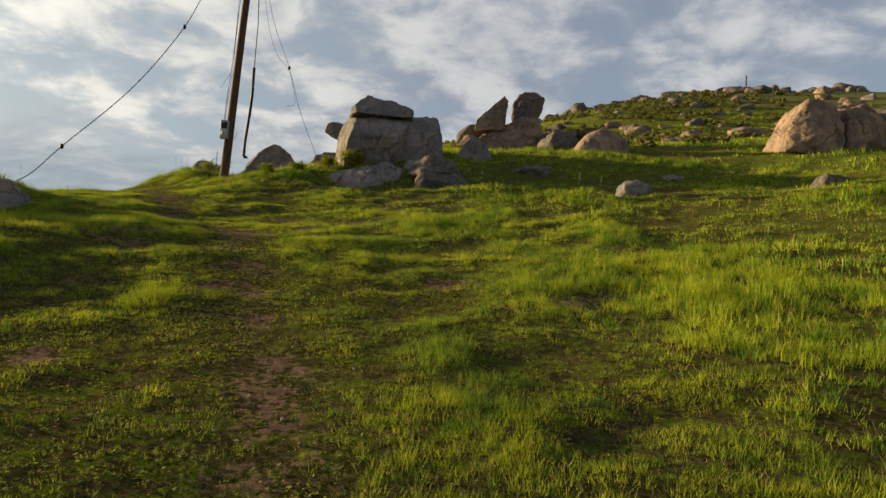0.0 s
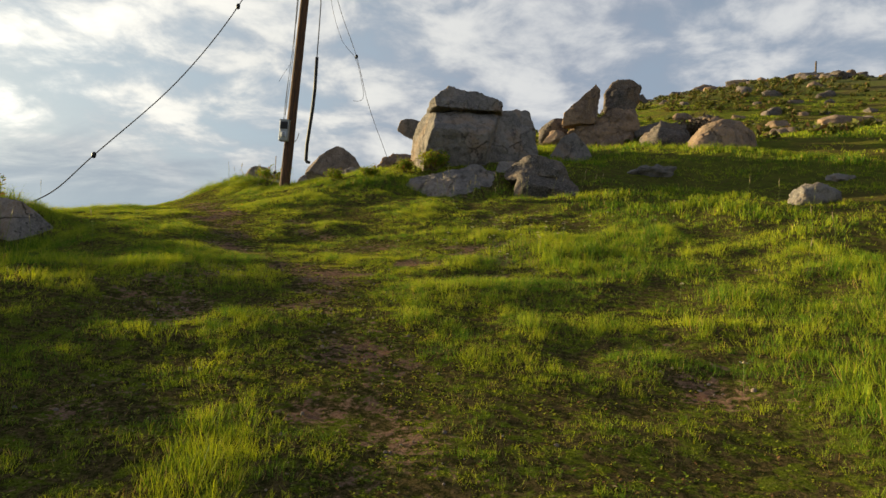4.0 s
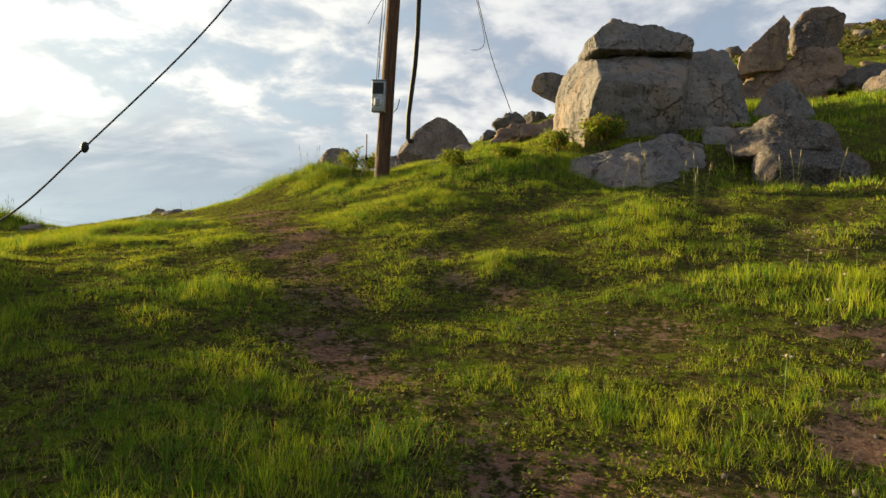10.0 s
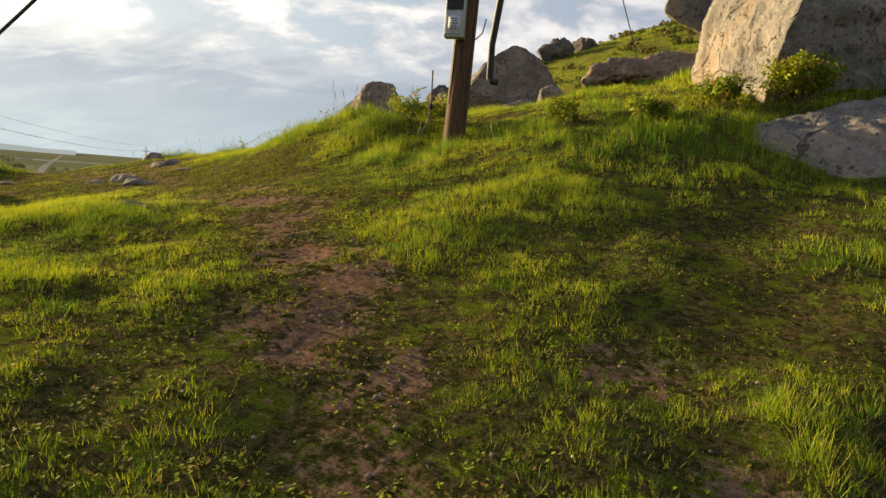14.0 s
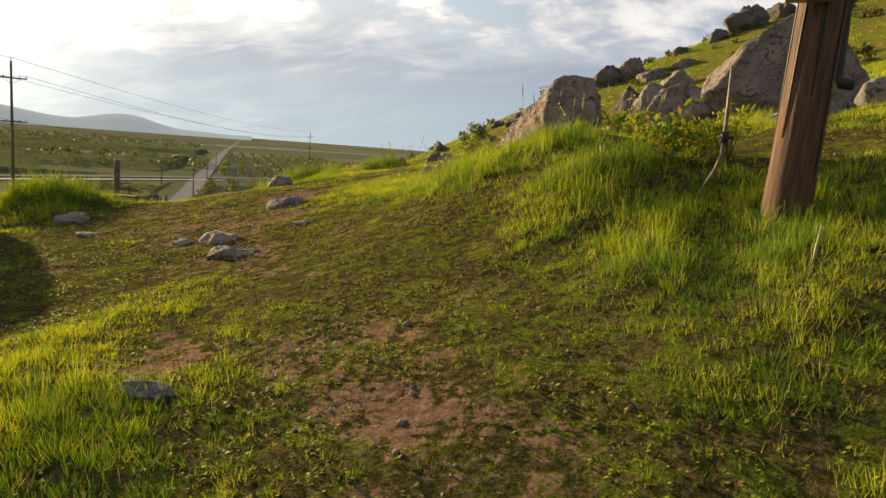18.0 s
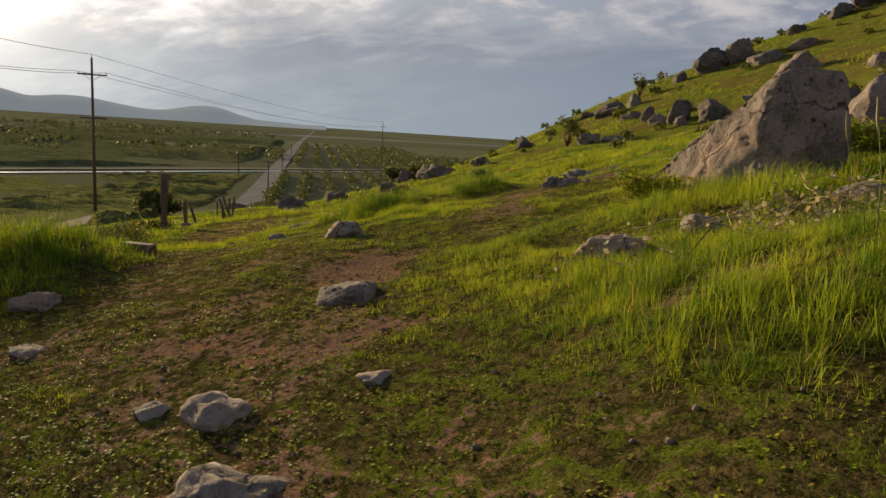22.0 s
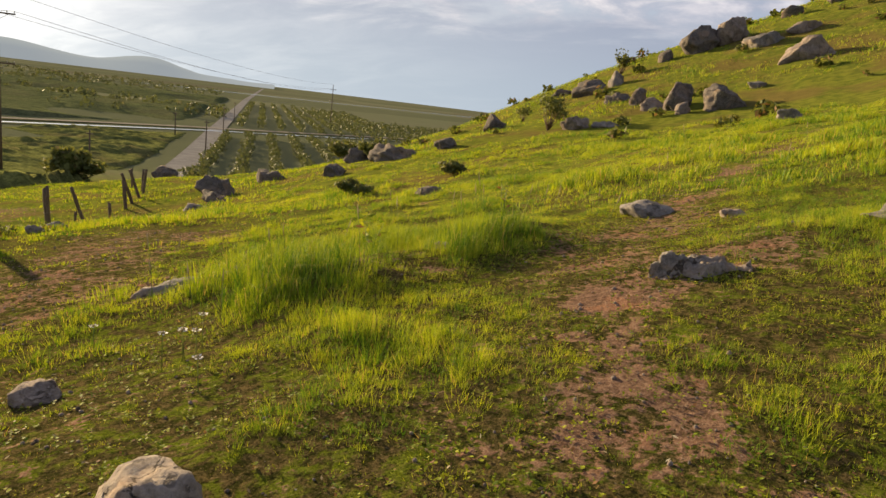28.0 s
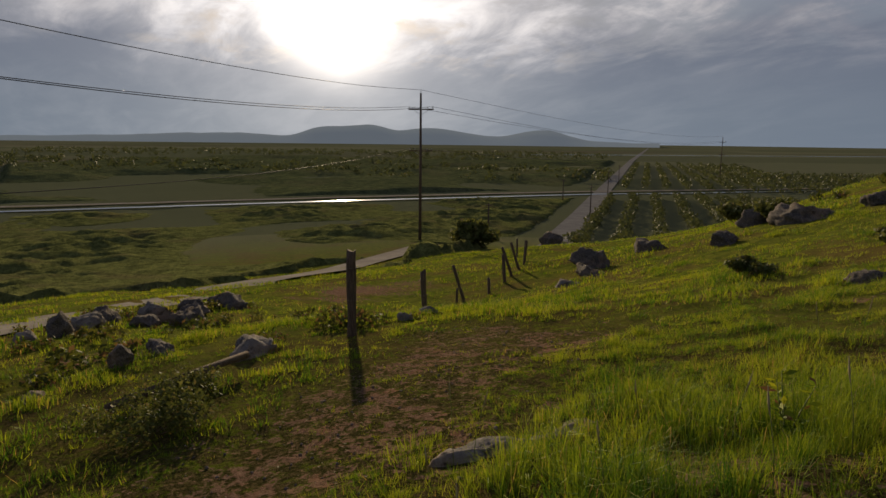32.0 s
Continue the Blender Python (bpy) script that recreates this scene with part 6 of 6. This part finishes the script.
def flower(seed):
    rng = random.Random(seed)
    ob = thing("white_flower", Matrix(), "small white wildflower on a thin green stalk", "flower", "white flowers in the grass")
    h = rng.uniform(.2, .3)
    bm = bmesh.new()
    tube(bm, [(0, 0, -.02), (.01, .005, h * .5), (.015, .01, h)], [.003, .0025, .002], 5)
    part("stalk", bm, STEM, ob)
    bm = bmesh.new()
    for k in range(7):
        a = k * .9
        c = Vector((.015 + math.cos(a) * .012, .01 + math.sin(a) * .012, h))
        q = Vector((math.cos(a) * .02, math.sin(a) * .02, rng.uniform(0, .012)))
        o = Vector((-math.sin(a), math.cos(a), 0)) * .008
        vs = [bm.verts.new(p) for p in (c - o * .3, c + q * .6 - o, c + q, c + q * .6 + o)]
        bm.faces.new(vs)
    part("petals", bm, PETAL, ob)
    bm = bmesh.new()
    bmesh.ops.create_uvsphere(bm, u_segments=8, v_segments=5, radius=.011)
    bmesh.ops.translate(bm, vec=(.015, .01, h + .004), verts=bm.verts)
    part("heart", bm, STRAW, ob)
    return ob


def poppy(x, y):
    ob = thing("poppy", pose(x, y, gz(x, y)), "single small orange poppy by the trail", "flower")
    bm = bmesh.new()
    tube(bm, [(0, 0, -.02), (.008, .004, .05), (.012, .006, .1)], [.002, .0018, .0015], 5)
    part("stalk", bm, STEM, ob)
    for k in range(4):
        a = k * 1.57
        bm = bmesh.new()
        o, q = Vector((-math.sin(a), math.cos(a), 0)), Vector((math.cos(a), math.sin(a), 0))
        c = Vector((.012, .006, .1))
        bm.faces.new([bm.verts.new(v) for v in (c, c + q * .012 + o * .012 + Vector((0, 0, .008)), c + q * .02 + Vector((0, 0, .02)), c + q * .012 - o * .012 + Vector((0, 0, .008)))])
        part("petal", bm, POPPY, ob)


POPPY = plain_material("orange_petal", (0.75, 0.20, 0.02), (0.80, 0.28, 0.03), 40.0, 0.6, 0, 0.1)
poppy(-6.83, 16.85)


def stalk(seed):
    rng = random.Random(seed)
    ob = thing("grass_stalk", Matrix(), "tall thin seeding grass stalk, half dry", "grass stalk", "tall stalks in the grass")
    h = rng.uniform(.38, .6)
    lean = Vector((rng.uniform(-.1, .1), rng.uniform(-.1, .1), 0))
    bm = bmesh.new()
    tube(bm, [(0, 0, -.03), lean * .3 + Vector((0, 0, h * .5)), lean + Vector((0, 0, h))], [.0026, .0022, .0015], 5)
    part("stem", bm, STEM, ob)
    bm = bmesh.new()
    tube(bm, [lean * .8 + Vector((0, 0, h * .82)), lean * .95 + Vector((0, 0, h * .93)), lean * 1.1 + Vector((0, 0, h * 1.08))], [.002, .006, .0015], 6)
    part("seed_head", bm, STRAW, ob)
    return ob


def scatter_copies(makers, places, seed):
    rng = random.Random(seed)
    first = []
    for i, (x, y) in enumerate(places):
        m = pose(x, y, gz(x, y), 0, 0, rng.uniform(0, 360))
        if i < len(makers):
            ob = makers[i](seed + i)
            ob.matrix_world = m
            first.append(ob)
        else:
            copy_thing(first[i % len(first)], m)


def spread(groups, seed):
    rng = random.Random(seed)
    return [(x + rng.gauss(0, r), y + rng.gauss(0, r)) for x, y, r, k in groups for _ in range(k)]


scatter_copies([flower, flower, flower], spread([(-1.4, 13.6, .5, 10), (-.6, 14.3, .6, 14), (-2.1, 12.8, .4, 5), (.6, 15.2, .8, 8), (-15.9, 26.9, .25, 7), (1.6, 7.5, 1.2, 6)], 3), 30)
scatter_copies([stalk, stalk, stalk, stalk], spread([(-2.2, 18.6, .8, 16), (-.3, 18.7, .6, 10), (-8.8, 22.5, .8, 12), (-15.6, 30.6, .8, 14), (-11.2, 28.6, .5, 8), (3, 11, 2.2, 14), (-9.0, 12.0, .9, 12), (-17.9, 23.9, .8, 16), (-14.5, 34.5, 2.0, 8), (-16.6, 27.8, .8, 8), (-6.4, 19.0, .4, 2)], 4), 60)


# ---------------------------------------------------------------- grass
def blades(name, density, per, zone, box, width, tall, seed, label, spread_r=.05):
    """Tufts of thin upright blades, close where the turf is rank and sparse where it is worn."""
    rng = np.random.default_rng(seed)
    tufts = int(density * (box[1] - box[0]) * (box[3] - box[2]) / per)
    x = rng.uniform(box[0], box[1], tufts)
    y = rng.uniform(box[2], box[3], tufts)
    ok = zone(x, y)
    x, y = x[ok], y[ok]
    b, t, lg = bare_at(x, y), tuft_at(x, y), long_at(x, y)
    worn = np.maximum(0.75 * np.exp(-(trail_distance(x, y) / 0.5) ** 2), short_at(x, y))
    lot = np.clip(0.20 + 1.15 * t + 3 * lg, 0, 1) * np.clip(1.1 - 1.5 * b, 0.03, 1) * (1 - .45 * worn)
    ok = rng.uniform(size=len(x)) < lot
    x, y, b, t, lg, worn = (np.repeat(q[ok], per) for q in (x, y, b, t, lg, worn))
    own = np.repeat(rng.uniform(.6, 1.4, ok.sum()), per)
    n = len(x)
    q = rng.uniform(0, 2 * np.pi, n)
    r = np.abs(rng.normal(size=n)) * spread_r * (own * .6 + .4) * (1 + .8 * lg)
    x, y = x + np.cos(q) * r, y + np.sin(q) * r
    z = ground(x, y)
    h = (tall * (0.18 + 1.45 * t ** 1.3) * own + lg * own * rng.uniform(.4, 1.1, n)) * rng.uniform(.5, 1.1, n) * np.clip(1.15 - 1.3 * b, .25, 1) * (1 - .58 * worn)
    w = width * rng.uniform(.7, 1.3, n) * (1 + .9 * lg)
    a = rng.uniform(0, 2 * np.pi, n)
    side = np.stack([np.cos(a), np.sin(a), 0 * a], 1)
    out = np.stack([np.cos(q), np.sin(q), 0 * q], 1) * np.clip(r / spread_r, 0, 1.5)[:, None] * .34
    jit = rng.normal(size=(n, 2)) * .24
    lean = (out + np.stack([jit[:, 0], jit[:, 1], 0 * q], 1)) * h[:, None]
    p = np.stack([x, y, z - .008], 1)
    up = np.stack([0 * h, 0 * h, h], 1)
    s = side * (w / 2)[:, None]
    tip = p + up * .95 + lean
    bent = (h > .15) & (rng.uniform(size=n) < .75)
    v = np.stack([(p - s)[~bent], (p + s)[~bent], tip[~bent]], 1).reshape(-1, 3)
    f = np.arange(len(v)).reshape(-1, 3)
    # the long blades bow over
    p, s, m = p[bent], s[bent], p[bent] + up[bent] * .66 + lean[bent] * .3
    v2 = np.stack([p - s, p + s, m + s * .8, m - s * .8, p + up[bent] * .88 + lean[bent] * 1.5], 1).reshape(-1, 3)
    k = len(v) + np.arange(len(p))[:, None] * 5
    f = np.concatenate([f, k + [0, 1, 2], k + [0, 2, 3], k + [3, 2, 4]])
    ob = mesh_object(name, np.concatenate([v, v2]), f, GRASS, smooth=False)
    # rank growth is a deeper green than the turf; its colour also carries self-shading
    ob.data.materials.append(RANK)
    rank = (lg + rng.uniform(-.02, .02, n) > .11).astype(np.int32)
    ob.data.polygons.foreach_set("material_index", np.concatenate([rank[~bent], np.tile(rank[bent], 3)]))
    return tagged(ob, label, "grass", kind="stuff")


def ring(lo, hi):
    def zone(x, y):
        d = trail_distance(x, y)
        return (d >= lo) & (d < hi)
    return zone


def outer(x, y):
    d = trail_distance(x, y)
    return (d >= 16) & (d < 62) & (y > 2) & (x > -66) & (x < 44)


blades("grass", 4600, 22, ring(0, 2.8), (-19, 4, 1, 33), .0032, .070, 1, "short spring grass and clumps beside the trail", .045)
blades("grass", 2100, 22, ring(2.8, 6.5), (-22, 9, 1, 40), .0050, .100, 2, "tufted spring grass along the slope", .06)
blades("grass", 460, 14, ring(6.5, 16), (-34, 18, 3, 50), .0125, .12, 3, "spring grass over the hillside", .09)
blades("grass", 58, 8, outer, (-66, 44, 4, 95), .030, .13, 4, "spring grass on the far slopes", .2)


def up_trail(x, y):
    d = trail_distance(x, y)
    return ((d < 2.8) & (y >= 33)) | ((d >= 2.8) & (d < 6.5) & (y >= 40))


blades("grass", 900, 16, up_trail, (-21, -5, 33, 49), .011, .12, 6, "spring grass up the trail beyond the low rock", .08)


def herbs(name, n_try, box, seed, label):
    """Low rosettes of round leaves in the worn turf."""
    rng = np.random.default_rng(seed)
    x, y = rng.uniform(box[0], box[1], n_try), rng.uniform(box[2], box[3], n_try)
    d = trail_distance(x, y)
    b = bare_at(x, y)
    ok = (d < 3.6) & (rng.uniform(size=n_try) < np.clip(1.1 - d / 4, 0, 1) * np.clip(1.1 - .75 * b, 0, 1) * np.clip(1.0 - tuft_at(x, y) + short_at(x, y) + np.exp(-(d / .6) ** 2), .12, 1) * (wave(x, y, .32, 51) + .5 * wave(x, y, .11, 52) > .62))
    x, y = x[ok], y[ok]
    z = ground(x, y)
    k = 4
    n = len(x)
    x, y, z = np.repeat(x, k), np.repeat(y, k), np.repeat(z, k)
    a = rng.uniform(0, 2 * np.pi, n * k)
    r = rng.uniform(.006, .019, n * k)
    out = np.stack([np.cos(a), np.sin(a), rng.uniform(.1, .7, n * k)], 1)
    sd = np.stack([-np.sin(a), np.cos(a), 0 * a], 1)
    p = np.stack([x, y, z], 1) + np.stack([0 * a, 0 * a, rng.uniform(0, .02, n * k)], 1)
    r = r[:, None]
    v = np.stack([p, p + out * r * .6 + sd * r * .45, p + out * r * 1.15, p + out * r * .6 - sd * r * .45], 1).reshape(-1, 3)
    ob = mesh_object(name, v, np.arange(4 * len(p)).reshape(-1, 4), HERB, smooth=False)
    return tagged(ob, label, "weeds", kind="stuff")


herbs("ground_weeds", 360000, (-19, 4, 1, 33), 5, "low broad-leaved weeds in the worn turf")


def pebbles():
    rng = np.random.default_rng(6)
    x, y = rng.uniform(-24, 3, 95000), rng.uniform(1, 34, 95000)
    ok = (rng.uniform(size=len(x)) < bare_at(x, y) * .6) & (trail_distance(x, y) < 12)
    x, y = x[ok], y[ok]
    base, f0 = ball(0)
    n = len(x)
    s = rng.uniform(.0035, .011, n) * rng.uniform(.6, 2.0, n)
    c = np.stack([x, y, ground(x, y) + s * .2], 1)
    v = (c[:, None] + base[None] * (s[:, None] * rng.uniform(.6, 1.2, (n, 3)))[:, None]).reshape(-1, 3)
    f = (f0[None] + (np.arange(n) * len(base))[:, None, None]).reshape(-1, 3)
    tagged(mesh_object("pebbles", v, f, ROCK_PINK), "small pale pebbles and grit on the bare soil", "pebbles", kind="stuff")


pebbles()


def litter():
    """Pale curled dead leaves and straw over the worn turf."""
    rng = np.random.default_rng(16)
    x, y = rng.uniform(-24, 2, 90000), rng.uniform(2, 33, 90000)
    worn = np.maximum(np.maximum(np.exp(-(trail_distance(x, y) / .7) ** 2), short_at(x, y)), bare_at(x, y))
    ok = rng.uniform(size=len(x)) < .34 * worn * np.clip((wave(x, y, .8, 71) - .3) * 2.4, 0, 1)
    x, y = x[ok], y[ok]
    n = len(x)
    p = np.stack([x, y, ground(x, y) + rng.uniform(.004, .018, n)], 1)
    a = rng.uniform(0, 2 * np.pi, n)
    u = np.stack([np.cos(a), np.sin(a), rng.uniform(-.25, .35, n)], 1) * rng.uniform(.006, .017, n)[:, None]
    w = np.stack([-np.sin(a), np.cos(a), rng.uniform(-.3, .6, n)], 1) * rng.uniform(.003, .008, n)[:, None]
    v = np.stack([p - u, p + w, p + u, p - w], 1).reshape(-1, 3)
    tagged(mesh_object("leaf_litter", v, np.arange(4 * n).reshape(-1, 4), DRY_LEAF, smooth=False), "pale dead leaves and straw scattered over worn turf", "litter", kind="stuff")


litter()
